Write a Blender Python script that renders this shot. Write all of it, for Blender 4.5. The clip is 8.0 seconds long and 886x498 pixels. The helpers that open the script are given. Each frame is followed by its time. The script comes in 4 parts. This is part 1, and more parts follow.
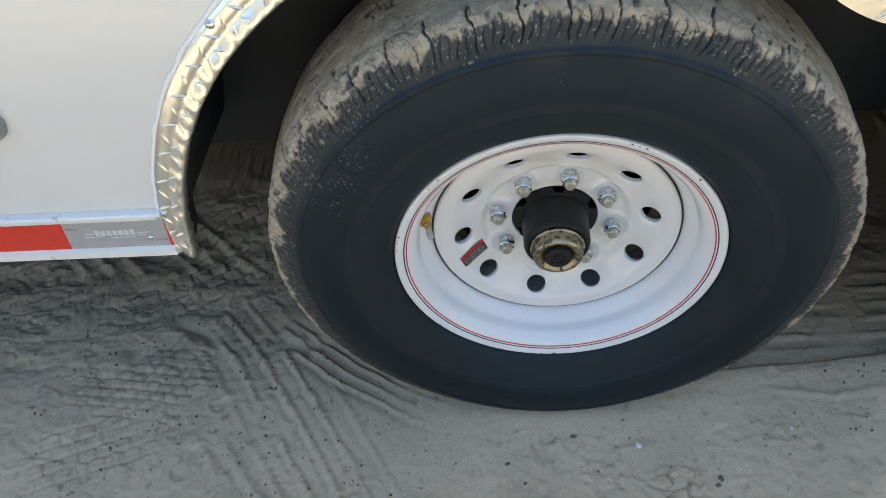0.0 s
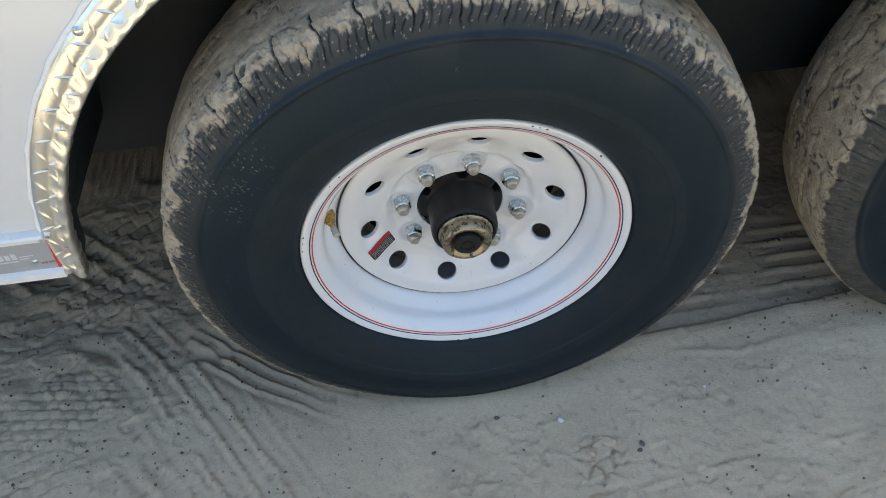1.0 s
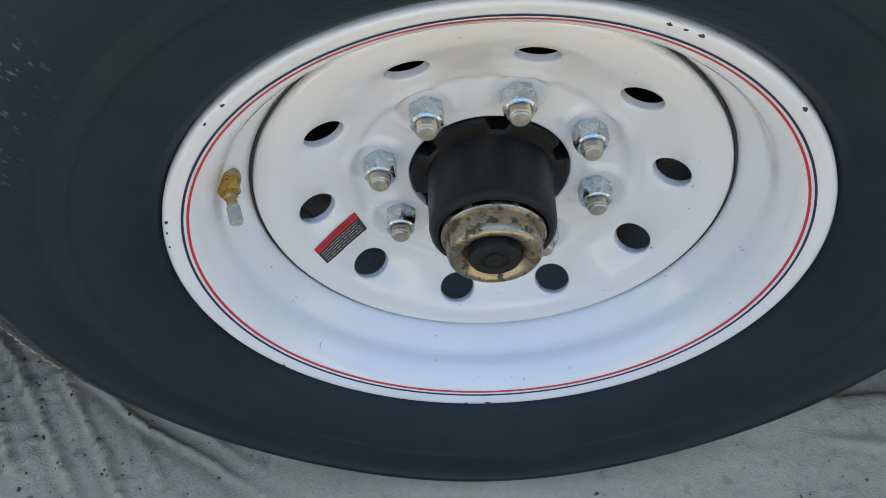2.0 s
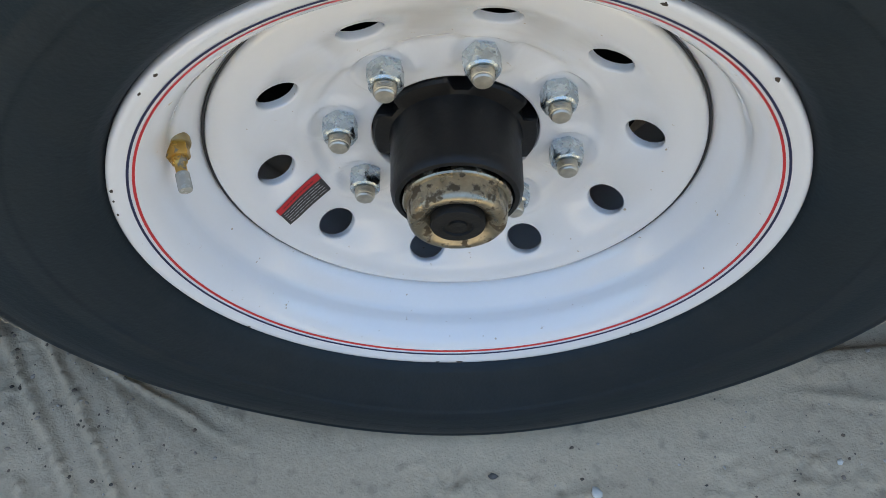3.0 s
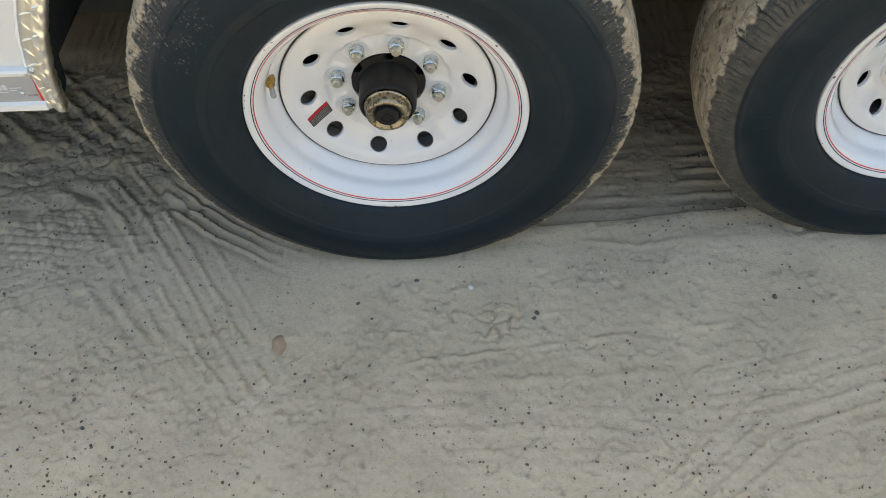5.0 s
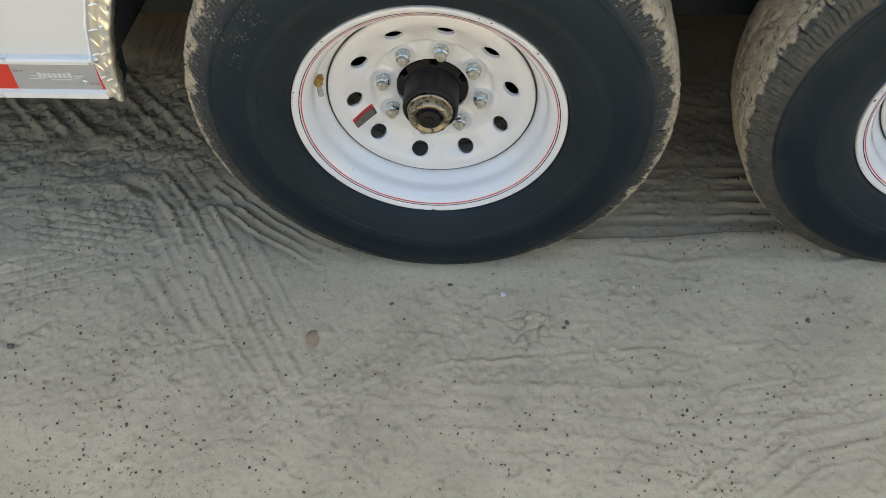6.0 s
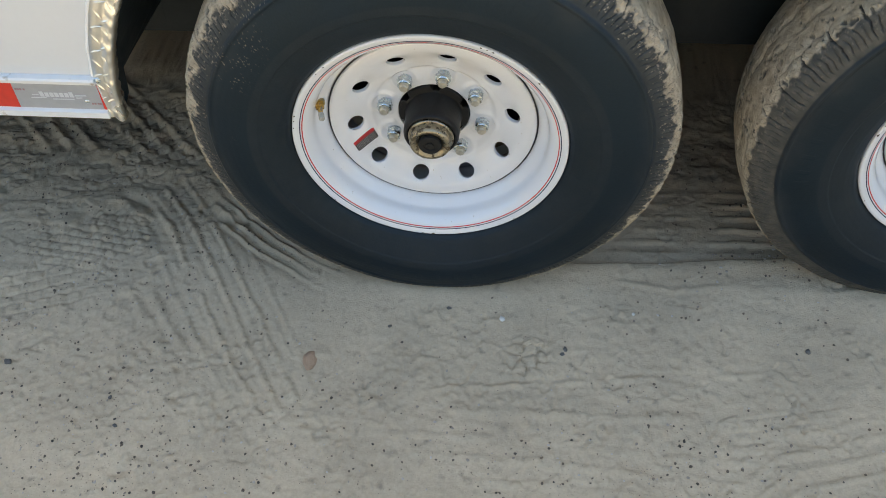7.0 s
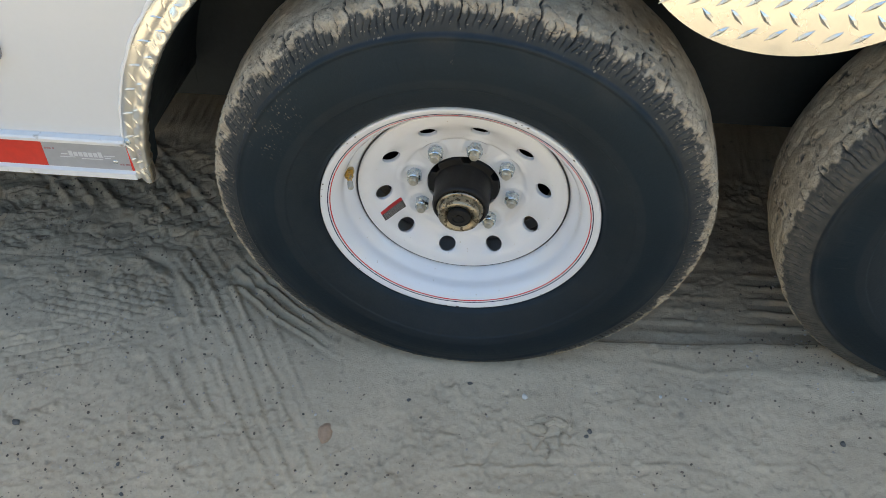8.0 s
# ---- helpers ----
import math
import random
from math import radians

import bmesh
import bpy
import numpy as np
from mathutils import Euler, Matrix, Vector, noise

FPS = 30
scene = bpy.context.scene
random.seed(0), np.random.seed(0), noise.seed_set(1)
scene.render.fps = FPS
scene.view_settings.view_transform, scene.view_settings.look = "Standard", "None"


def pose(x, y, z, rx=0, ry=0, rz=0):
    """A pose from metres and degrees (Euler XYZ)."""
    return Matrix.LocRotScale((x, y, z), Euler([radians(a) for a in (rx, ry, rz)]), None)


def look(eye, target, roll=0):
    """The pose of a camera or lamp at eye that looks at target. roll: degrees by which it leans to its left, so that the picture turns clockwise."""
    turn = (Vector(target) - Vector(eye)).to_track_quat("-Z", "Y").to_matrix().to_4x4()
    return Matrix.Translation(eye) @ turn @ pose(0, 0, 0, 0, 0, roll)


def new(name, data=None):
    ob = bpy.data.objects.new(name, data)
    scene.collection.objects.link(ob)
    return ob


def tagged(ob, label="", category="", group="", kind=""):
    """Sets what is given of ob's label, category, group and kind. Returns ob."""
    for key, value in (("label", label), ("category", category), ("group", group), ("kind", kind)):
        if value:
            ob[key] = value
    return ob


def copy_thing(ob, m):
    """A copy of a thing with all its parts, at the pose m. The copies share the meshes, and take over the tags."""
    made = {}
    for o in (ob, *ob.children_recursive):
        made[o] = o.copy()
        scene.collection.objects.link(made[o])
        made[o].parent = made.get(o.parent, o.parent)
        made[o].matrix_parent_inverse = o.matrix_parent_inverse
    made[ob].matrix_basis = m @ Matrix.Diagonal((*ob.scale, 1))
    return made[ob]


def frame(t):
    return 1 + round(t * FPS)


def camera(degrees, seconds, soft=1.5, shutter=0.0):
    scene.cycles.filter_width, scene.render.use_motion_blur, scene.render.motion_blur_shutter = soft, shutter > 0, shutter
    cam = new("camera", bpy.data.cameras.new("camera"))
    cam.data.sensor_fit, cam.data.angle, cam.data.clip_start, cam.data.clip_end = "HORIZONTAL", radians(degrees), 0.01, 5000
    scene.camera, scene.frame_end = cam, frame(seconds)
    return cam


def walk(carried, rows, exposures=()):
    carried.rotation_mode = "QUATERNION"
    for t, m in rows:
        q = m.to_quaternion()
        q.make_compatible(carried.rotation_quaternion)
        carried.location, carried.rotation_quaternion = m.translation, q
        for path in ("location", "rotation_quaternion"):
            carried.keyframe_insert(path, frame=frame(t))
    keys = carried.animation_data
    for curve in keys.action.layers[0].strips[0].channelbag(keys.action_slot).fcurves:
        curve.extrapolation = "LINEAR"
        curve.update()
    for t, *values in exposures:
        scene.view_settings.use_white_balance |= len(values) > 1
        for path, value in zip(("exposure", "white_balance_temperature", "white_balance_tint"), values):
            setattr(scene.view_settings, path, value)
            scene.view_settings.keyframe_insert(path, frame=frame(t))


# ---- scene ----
cam = camera(56.2, 8.0, 0.8)
PATH = [
    (0, (-0.064, -0.804, 1.232), (-0.227, 0.522, -0.256), -7.5),
    (0.2, (-0.0660, -0.8011, 1.2446), (-0.1951, 0.5068, -0.2559), -8.98),
    (0.3, (-0.0594, -0.8147, 1.2521), (-0.1776, 0.4992, -0.2521), -9.52),
    (0.5, (-0.06, -0.827, 1.263), (-0.092, 0.484, -0.247), -7.9),
    (0.8, (-0.0626, -0.7976, 1.2566), (-0.0009, 0.4942, -0.3079), -5.49),
    (1, (-0.069, -0.775, 1.228), (-0.006, 0.501, -0.31), -5.1),
    (1.2, (-0.075, -0.703, 1.165), (-0.004, 0.57, -0.376), -3.9),
    (2.3, (-0.008, -0.339, 0.8), (-0.066, 0.757, -0.872), -3.7),
    (2.5, (-0.004, -0.333, 0.8), (-0.053, 0.715, -0.903), -3.3),
    (3, (0.004, -0.358, 0.842), (-0.048, 0.661, -0.878), -4.2),
    (3.5, (-0.008, -0.515, 1.039), (-0.06, 0.515, -0.674), -5.4),
    (3.8, (-0.0071, -0.7183, 1.1800), (-0.0775, 0.4130, -0.4682), -5.61),
    (4, (-0.022, -0.827, 1.227), (-0.05, 0.345, -0.393), -3.9),
    (4.2, (0.0075, -0.8936, 1.2721), (-0.0416, 0.2986, -0.3923), -4.45),
    (4.5, (0.035, -0.941, 1.292), (0.009, 0.229, -0.329), -3.7),
    (4.7, (0.069, -0.959, 1.308), (0.052, 0.195, -0.325), -3.1),
    (5.8, (0.126, -1.033, 1.315), (0.001, 0.147, -0.295), -3.7),
    (6, (0.121, -1.035, 1.311), (-0.018, 0.17, -0.279), -3.8),
    (6.5, (0.12, -1.019, 1.323), (-0.031, 0.194, -0.259), -3.8),
    (7, (0.131, -1.004, 1.328), (-0.022, 0.209, -0.254), -3.2),
    (7.3, (0.1352, -0.9923, 1.3364), (-0.0253, 0.2552, -0.2470), -2.65),
    (7.5, (0.13, -1.0, 1.325), (-0.033, 0.286, -0.198), -1.6),
    (8, (0.102, -0.975, 1.316), (-0.085, 0.353, -0.168), -1.8),
]
EXPOSURES = [(0.0, 2.0, 6650, 0), (0.4, 2.09, 6600, 0), (1.0, 2.04, 6600, 0), (1.2, 2.05, 6700, 0), (2.5, 2.1, 6300, 0), (3.1, 2.05, 6500, 0), (3.5, 2.24, 7000, 0), (3.8, 2.34, 7200, 0), (4.0, 2.34, 7400, 0), (4.7, 2.2, 7500, 0), (6.5, 2.12, 7350, 0), (7.5, 2.1, 7000, 0), (8.0, 2.0, 6900, 0)]
walk(cam, [(t, look(eye, target, roll)) for t, eye, target, roll in PATH], EXPOSURES)

# ---- light ----
SUN_UP, SUN_SIDE = 63.0, 12.0   # the sun stands high behind the trailer, which shades this side
world = bpy.data.worlds.new("sky")
scene.world = world
world.use_nodes = True
wn = world.node_tree
sky = wn.nodes.new("ShaderNodeTexSky")
sky.sky_type = "NISHITA"
sky.sun_disc = False
sky.sun_elevation, sky.sun_rotation = radians(SUN_UP), radians(SUN_SIDE)
sky.dust_density = 2.0
wn.nodes["Background"].inputs["Strength"].default_value = 0.12
wn.links.new(sky.outputs["Color"], wn.nodes["Background"].inputs["Color"])
sun = new("sun", bpy.data.lights.new("sun", "SUN"))
sun.data.energy, sun.data.angle, sun.data.color = 2.8, radians(0.6), (1.0, 0.94, 0.86)
up, side = radians(SUN_UP), radians(SUN_SIDE)
sun.matrix_world = look((10 * math.sin(side) * math.cos(up), 10 * math.cos(side) * math.cos(up), 10 * math.sin(up)), (0, 0, 0))


# ---- materials ----
def material(name, base, rough=0.5, metal=0.0, coat=0.0, vary=0.1, scale=8.0, fine=120.0, bump=0.0, bump_scale=200.0,
             dirt=None, dirt_scale=30.0, dirt_at=0.68, dirt_width=0.04, rough_vary=0.08, spec=0.5):
    """A surface of one base colour with cloudy and fine variation, uneven gloss, fine relief and, if given, specks of dirt."""
    m = bpy.data.materials.new(name)
    m.use_nodes = True
    n, l = m.node_tree.nodes, m.node_tree.links
    b = n["Principled BSDF"]
    b.inputs["Metallic"].default_value = metal
    b.inputs["Coat Weight"].default_value = coat
    b.inputs["Coat Roughness"].default_value = 0.08
    b.inputs["Specular IOR Level"].default_value = spec
    co = n.new("ShaderNodeTexCoord")

    def noise_at(s, detail=4.0):
        t = n.new("ShaderNodeTexNoise")
        t.inputs["Scale"].default_value, t.inputs["Detail"].default_value = s, detail
        l.new(co.outputs["Object"], t.inputs["Vector"])
        return t.outputs["Fac"]

    def mapped(src, a, b_, lo, hi):
        t = n.new("ShaderNodeMapRange")
        for i, v in enumerate((a, b_, lo, hi)):
            t.inputs[i + 1].default_value = v
        l.new(src, t.inputs[0])
        return t.outputs[0]

    def mixed(fac, a, b_):
        t = n.new("ShaderNodeMix")
        t.data_type = "RGBA"
        l.new(fac, t.inputs[0])
        for sock, v in ((t.inputs[6], a), (t.inputs[7], b_)):
            if isinstance(v, tuple):
                sock.default_value = (*v, 1)
            else:
                l.new(v, sock)
        return t.outputs[2]

    big = mapped(noise_at(scale), 0.15, 0.85, 0, 1)
    small = mapped(noise_at(fine, 3.0), 0.3, 0.7, 0, 1)
    lo, hi = tuple(c * (1 - vary) for c in base), tuple(min(1, c * (1 + vary)) for c in base)
    half = tuple(c * (1 - vary * 0.7) for c in base)
    colour = mixed(big, lo, hi)
    t = n.new("ShaderNodeMix")
    t.data_type, t.blend_type = "RGBA", "MULTIPLY"
    t.inputs[0].default_value = 1.0
    l.new(colour, t.inputs[6])
    l.new(mixed(small, (1 - vary * 0.6,) * 3, (1.0, 1.0, 1.0)), t.inputs[7])
    colour = t.outputs[2]
    rough_out = mapped(big, 0, 1, max(0.02, rough - rough_vary), min(1, rough + rough_vary))
    if dirt:
        mask = mapped(noise_at(dirt_scale, 6.0), dirt_at - dirt_width, dirt_at + dirt_width, 0, 1)
        colour = mixed(mask, colour, dirt)
        rough_out2 = n.new("ShaderNodeMix")
        l.new(mask, rough_out2.inputs[0])
        l.new(rough_out, rough_out2.inputs[2])
        rough_out2.inputs[3].default_value = 0.85
        rough_out = rough_out2.outputs[0]
        if metal:
            l.new(mapped(mask, 0, 1, metal, 0.0), b.inputs["Metallic"])
    l.new(colour, b.inputs["Base Color"])
    l.new(rough_out, b.inputs["Roughness"])
    if bump:
        bp = n.new("ShaderNodeBump")
        bp.inputs["Strength"].default_value, bp.inputs["Distance"].default_value = 1.0, bump
        l.new(noise_at(bump_scale, 5.0), bp.inputs["Height"])
        l.new(bp.outputs["Normal"], b.inputs["Normal"])
    return m


WALL_WHITE = material("white_aluminium_skin", (0.66, 0.67, 0.68), 0.2, coat=0.6, vary=0.02, scale=3, bump=0.0006, bump_scale=4)
RIM_WHITE = material("white_rim_paint", (0.73, 0.735, 0.755), 0.2, coat=0.7, vary=0.018, scale=14, fine=300, rough_vary=0.02,
                     bump=0.0002, bump_scale=22, dirt=(0.40, 0.34, 0.27), dirt_scale=170, dirt_at=0.725, dirt_width=0.015)
RED = material("red_pinstripe", (0.55, 0.03, 0.035), 0.35, vary=0.1)
NAVY = material("navy_pinstripe", (0.02, 0.022, 0.07), 0.35, vary=0.1)
SEAM = material("dark_seam_ring", (0.03, 0.03, 0.035), 0.6, vary=0.2)
HUB_BLACK = material("black_hub_paint", (0.009, 0.009, 0.0095), 0.42, vary=0.25, scale=30, bump=0.0004, bump_scale=150,
                     dirt=(0.07, 0.06, 0.05), dirt_scale=60, dirt_at=0.74, dirt_width=0.08, spec=0.3)
ZINC = material("zinc_plated_steel", (0.63, 0.69, 0.72), 0.27, metal=1.0, vary=0.16, scale=140, fine=500, bump=0.00012, bump_scale=300,
                dirt=(0.22, 0.24, 0.25), dirt_scale=150, dirt_at=0.66, dirt_width=0.06)
STUD = material("bare_stud_steel", (0.60, 0.585, 0.53), 0.42, metal=1.0, vary=0.2, scale=120)
CAP = material("tarnished_cap_metal", (0.40, 0.35, 0.26), 0.3, metal=1.0, vary=0.3, scale=60, fine=300, bump=0.0005, bump_scale=180,
               dirt=(0.075, 0.052, 0.026), dirt_scale=120, dirt_at=0.57, dirt_width=0.035)
PLUG = material("black_rubber_plug", (0.012, 0.0115, 0.011), 0.6, vary=0.3, scale=80, spec=0.3, bump=0.0006, bump_scale=200)
BRASS = material("brass", (0.58, 0.36, 0.1), 0.3, metal=1.0, vary=0.2, scale=120, dirt=(0.25, 0.2, 0.13), dirt_scale=200, dirt_at=0.62)
BRASS_DULL = material("dull_brass_washer", (0.45, 0.36, 0.2), 0.4, metal=1.0, vary=0.2, scale=150)
VALVE_CAP = material("clear_grey_plastic_cap", (0.36, 0.35, 0.31), 0.25, vary=0.1, scale=200)
STICKER_BLACK = material("black_sticker", (0.03, 0.03, 0.032), 0.4, vary=0.1)
STICKER_RED = material("red_sticker", (0.5, 0.02, 0.03), 0.4, vary=0.1)
STICKER_DARK = material("dark_red_ink", (0.16, 0.012, 0.016), 0.5, vary=0.1)
STICKER_INK = material("pale_sticker_ink", (0.4, 0.4, 0.4), 0.5, vary=0.1)
TREAD_PLATE = material("aluminium_tread_plate", (0.9, 0.87, 0.8), 0.27, metal=1.0, vary=0.05, scale=12, fine=160, bump=0.0005, bump_scale=30, rough_vary=0.06)
RAIL = material("white_aluminium_rail", (0.74, 0.74, 0.74), 0.35, vary=0.05, scale=20, dirt=(0.35, 0.3, 0.24), dirt_scale=45, dirt_at=0.7, dirt_width=0.06)
TAPE_RED = material("red_reflective_tape", (0.62, 0.035, 0.02), 0.35, vary=0.08, scale=60, coat=0.2)
TAPE_SILVER = material("silver_reflective_tape", (0.4, 0.41, 0.43), 0.35, vary=0.06, scale=60, coat=0.2, metal=0.2)
TAPE_CODE = material("faded_red_print", (0.36, 0.2, 0.21), 0.4, vary=0.05)
TAPE_INK = material("white_print", (0.6, 0.61, 0.63), 0.5, vary=0.05)
LINER = material("black_wheel_well", (0.011, 0.016, 0.019), 0.5, vary=0.4, scale=6, bump=0.001, bump_scale=40,
                 dirt=(0.02, 0.023, 0.024), dirt_scale=9, dirt_at=0.72, dirt_width=0.1, spec=0.3)
DRUM = material("black_brake_drum", (0.004, 0.005, 0.007), 0.6, vary=0.3, scale=12, spec=0.12)
LAMP_GREY = material("grey_lamp_housing", (0.25, 0.25, 0.26), 0.4, vary=0.1)
SEALANT = material("white_sealant", (0.8, 0.8, 0.79), 0.45, vary=0.04)
STONE = material("dark_gravel", (0.13, 0.12, 0.11), 0.8, vary=0.4, scale=60, fine=400, bump=0.0008, bump_scale=300)
STONE_PALE = material("pale_pebble", (0.62, 0.6, 0.56), 0.8, vary=0.15, scale=60)
STONE_TAN = material("tan_stone", (0.40, 0.27, 0.18), 0.9, vary=0.25, scale=60, fine=400, bump=0.001, bump_scale=250)


def tyre_material():
    """Black rubber under caked tan mud; the mesh carries mud and a painted sheen ring."""
    m = material("muddy_rubber", (0.0048, 0.0116, 0.0190), 0.54, vary=0.3, scale=7, fine=250, bump=0.0003, bump_scale=320, spec=0.31)
    n, l = m.node_tree.nodes, m.node_tree.links
    b = n["Principled BSDF"]
    b.inputs["Specular Tint"].default_value = (0.74, 0.90, 1.0, 1)
    at = n.new("ShaderNodeAttribute")
    at.attribute_name = "mud"
    co = n.new("ShaderNodeTexCoord")
    t = n.new("ShaderNodeTexNoise")
    t.inputs["Scale"].default_value, t.inputs["Detail"].default_value = 55, 6
    l.new(co.outputs["Object"], t.inputs["Vector"])
    ramp = n.new("ShaderNodeValToRGB")
    ramp.color_ramp.elements[0].position, ramp.color_ramp.elements[0].color = 0.3, (0.32, 0.262, 0.188, 1)
    ramp.color_ramp.elements[1].position, ramp.color_ramp.elements[1].color = 0.68, (0.52, 0.437, 0.322, 1)
    l.new(t.outputs["Fac"], ramp.inputs[0])
    old = b.inputs["Base Color"].links[0].from_socket
    mix = n.new("ShaderNodeMix")
    mix.data_type = "RGBA"
    l.new(at.outputs["Fac"], mix.inputs[0])
    l.new(old, mix.inputs[6])
    l.new(ramp.outputs[0], mix.inputs[7])
    l.new(mix.outputs[2], b.inputs["Base Color"])
    old = b.inputs["Roughness"].links[0].from_socket
    mix = n.new("ShaderNodeMix")
    l.new(at.outputs["Fac"], mix.inputs[0])
    l.new(old, mix.inputs[2])
    mix.inputs[3].default_value = 0.95
    l.new(mix.outputs[0], b.inputs["Roughness"])
    # grit in the mud
    grit = n.new("ShaderNodeTexNoise")
    grit.inputs["Scale"].default_value, grit.inputs["Detail"].default_value, grit.inputs["Roughness"].default_value = 170, 8, 0.7
    l.new(co.outputs["Object"], grit.inputs["Vector"])
    bp = n.new("ShaderNodeBump")
    bp.inputs["Distance"].default_value = 0.0028
    l.new(at.outputs["Fac"], bp.inputs["Strength"])
    l.new(grit.outputs["Fac"], bp.inputs["Height"])
    l.new(b.inputs["Normal"].links[0].from_socket, bp.inputs["Normal"])
    l.new(bp.outputs["Normal"], b.inputs["Normal"])
    return m


TYRE = tyre_material()
CHIP = material("chipped_dark_steel", (0.05, 0.035, 0.025), 0.7, vary=0.3, scale=200)
GROUND = material("dusty_silt", (0.490, 0.402, 0.290), 0.95, vary=0.2, scale=5, fine=150, bump=0.0013, bump_scale=340, spec=0.2,
                  dirt=(0.27, 0.225, 0.17), dirt_scale=48, dirt_at=0.69, dirt_width=0.09)
# plain grey for the unseen walls that hold back low light
LIGHT_BLOCK = material("plain_grey_light_block", (0.2, 0.19, 0.17), 0.9, vary=0.2, scale=1.5)


# ---- mesh helpers ----
def part(name, mesh, mat, parent, label=""):
    """Links a bmesh or mesh as one mesh object under a thing or a part."""
    if isinstance(mesh, bmesh.types.BMesh):
        me = bpy.data.meshes.new(name)
        bmesh.ops.recalc_face_normals(mesh, faces=mesh.faces)
        mesh.to_mesh(me)
        mesh.free()
        mesh = me
    if not mesh.materials:
        mesh.materials.append(mat)
    ob = new(name, mesh)
    ob.parent = parent
    return tagged(ob, label)


def smooth(mesh, angle=40):
    mesh.polygons.foreach_set("use_smooth", [True] * len(mesh.polygons))
    mesh.set_sharp_from_angle(angle=radians(angle))
    return mesh


def mesh_of(name, verts, faces):
    me = bpy.data.meshes.new(name)
    me.from_pydata([tuple(map(float, v)) for v in verts], [], faces)
    me.update()
    return me


def wheel_point(r, clock, out):
    """A place on a wheel: radius, degrees clockwise from the top, metres outwards from the nut faces."""
    a = radians(clock)
    return Vector((r * math.sin(a), -out, r * math.cos(a)))


def lathe(profile, n=160, name="turned", angle=40):
    """A surface turned round the axle from (radius, out) pairs."""
    verts, faces, k = [], [], len(profile)
    for i in range(n):
        for r, o in profile:
            verts.append(wheel_point(r, 360 * i / n, o))
    for i in range(n):
        j = (i + 1) % n
        for a in range(k - 1):
            faces.append((i * k + a, j * k + a, j * k + a + 1, i * k + a + 1))
    return smooth(mesh_of(name, verts, faces), angle)


def box(bm, lo, hi):
    m = Matrix.Translation([(a + b) / 2 for a, b in zip(lo, hi)]) @ Matrix.Diagonal([b - a for a, b in zip(lo, hi)] + [1])
    return bmesh.ops.create_cube(bm, size=1, matrix=m)["verts"]


def plate(bm, outline, y0, y1):
    """A flat piece with an outline in x and z, between two depths."""
    front = bm.faces.new([bm.verts.new((x, y0, z)) for x, z in outline])
    back = bmesh.ops.extrude_face_region(bm, geom=[front])
    bmesh.ops.translate(bm, vec=(0, y1 - y0, 0), verts=[v for v in back["geom"] if isinstance(v, bmesh.types.BMVert)])
    bmesh.ops.triangulate(bm, faces=[f for f in bm.faces if len(f.verts) > 4])


# ---- smooth random fields ----
def lattice(x, y, seed):
    """Smooth random values between 0 and 1 at places given in cells."""
    table = np.random.RandomState(seed).rand(257, 257)
    xi, yi = np.floor(x).astype(int), np.floor(y).astype(int)
    fx, fy = x - xi, y - yi
    fx, fy = fx * fx * (3 - 2 * fx), fy * fy * (3 - 2 * fy)
    a, b = table[xi % 256, yi % 256], table[(xi + 1) % 256, yi % 256]
    c, d = table[xi % 256, (yi + 1) % 256], table[(xi + 1) % 256, (yi + 1) % 256]
    return (a * (1 - fx) + b * fx) * (1 - fy) + (c * (1 - fx) + d * fx) * fy


def clouds(x, y, cell, octaves=4, seed=1):
    total, weight, amp = 0, 0, 1.0
    for k in range(octaves):
        f = 2 ** k / cell
        total = total + amp * lattice(x * f + 17.3 * k, y * f + 9.1 * k, seed + k)
        weight, amp = weight + amp, amp * 0.5
    return total / weight


def step(a, b, v):
    t = np.clip((v - a) / (b - a), 0, 1)
    return t * t * (3 - 2 * t)


# ---- ground: one sheet to the horizon, fine near the wheels ----
AXLE_Z, AXLE_GAP, AXLE2_Z = 0.37, 0.905, 0.380


def spaced(lo, hi, cell, far):
    inner = list(np.arange(lo, hi + cell / 2, cell))
    grow, d, w = [], cell, 0
    while w < far:
        d *= 1.22
        w += d
        grow.append(w)
    return np.array([lo - g for g in reversed(grow)] + inner + [hi + g for g in grow])


def along(x, y, points):
    """Signed distance from a polyline, and the way along it."""
    best, sign, way, run = np.full(x.shape, 1e9), np.zeros(x.shape), np.zeros(x.shape), 0.0
    for (ax, ay), (bx, by) in zip(points, points[1:]):
        dx, dy = bx - ax, by - ay
        ln = math.hypot(dx, dy)
        t = np.clip(((x - ax) * dx + (y - ay) * dy) / ln ** 2, 0, 1)
        px, py = x - ax - t * dx, y - ay - t * dy
        d = np.hypot(px, py)
        s = np.sign(dx * py - dy * px)
        near = d < best
        best, sign, way = np.where(near, d, best), np.where(near, s, sign), np.where(near, run + t * ln, way)
        run += ln
    return best * sign, way, run


def track(x, y, points, width, ribs, depth, seed, worn=0.34):
    """The print of a rolling tyre: ribs pressed along a path."""
    d, way, run = along(x, y, points)
    wob = (clouds(x, y, 0.05, 4, seed) - 0.5) * 0.010
    inside = step(width / 2, width / 2 - 0.02, np.abs(d)) * step(0, 0.12, way) * step(run, run - 0.15, way)
    patch = step(worn, worn + 0.26, clouds(x, y, 0.13, 4, seed + 9)) * (0.6 + 0.8 * clouds(x, y, 0.03, 3, seed + 4))
    rib = np.cos((d + wob) / width * 2 * math.pi * ribs)
    return inside * (depth * 0.9 * patch * (1.6 * step(-0.2, 0.95, rib) ** 1.5 - 0.8) - depth * 0.3)


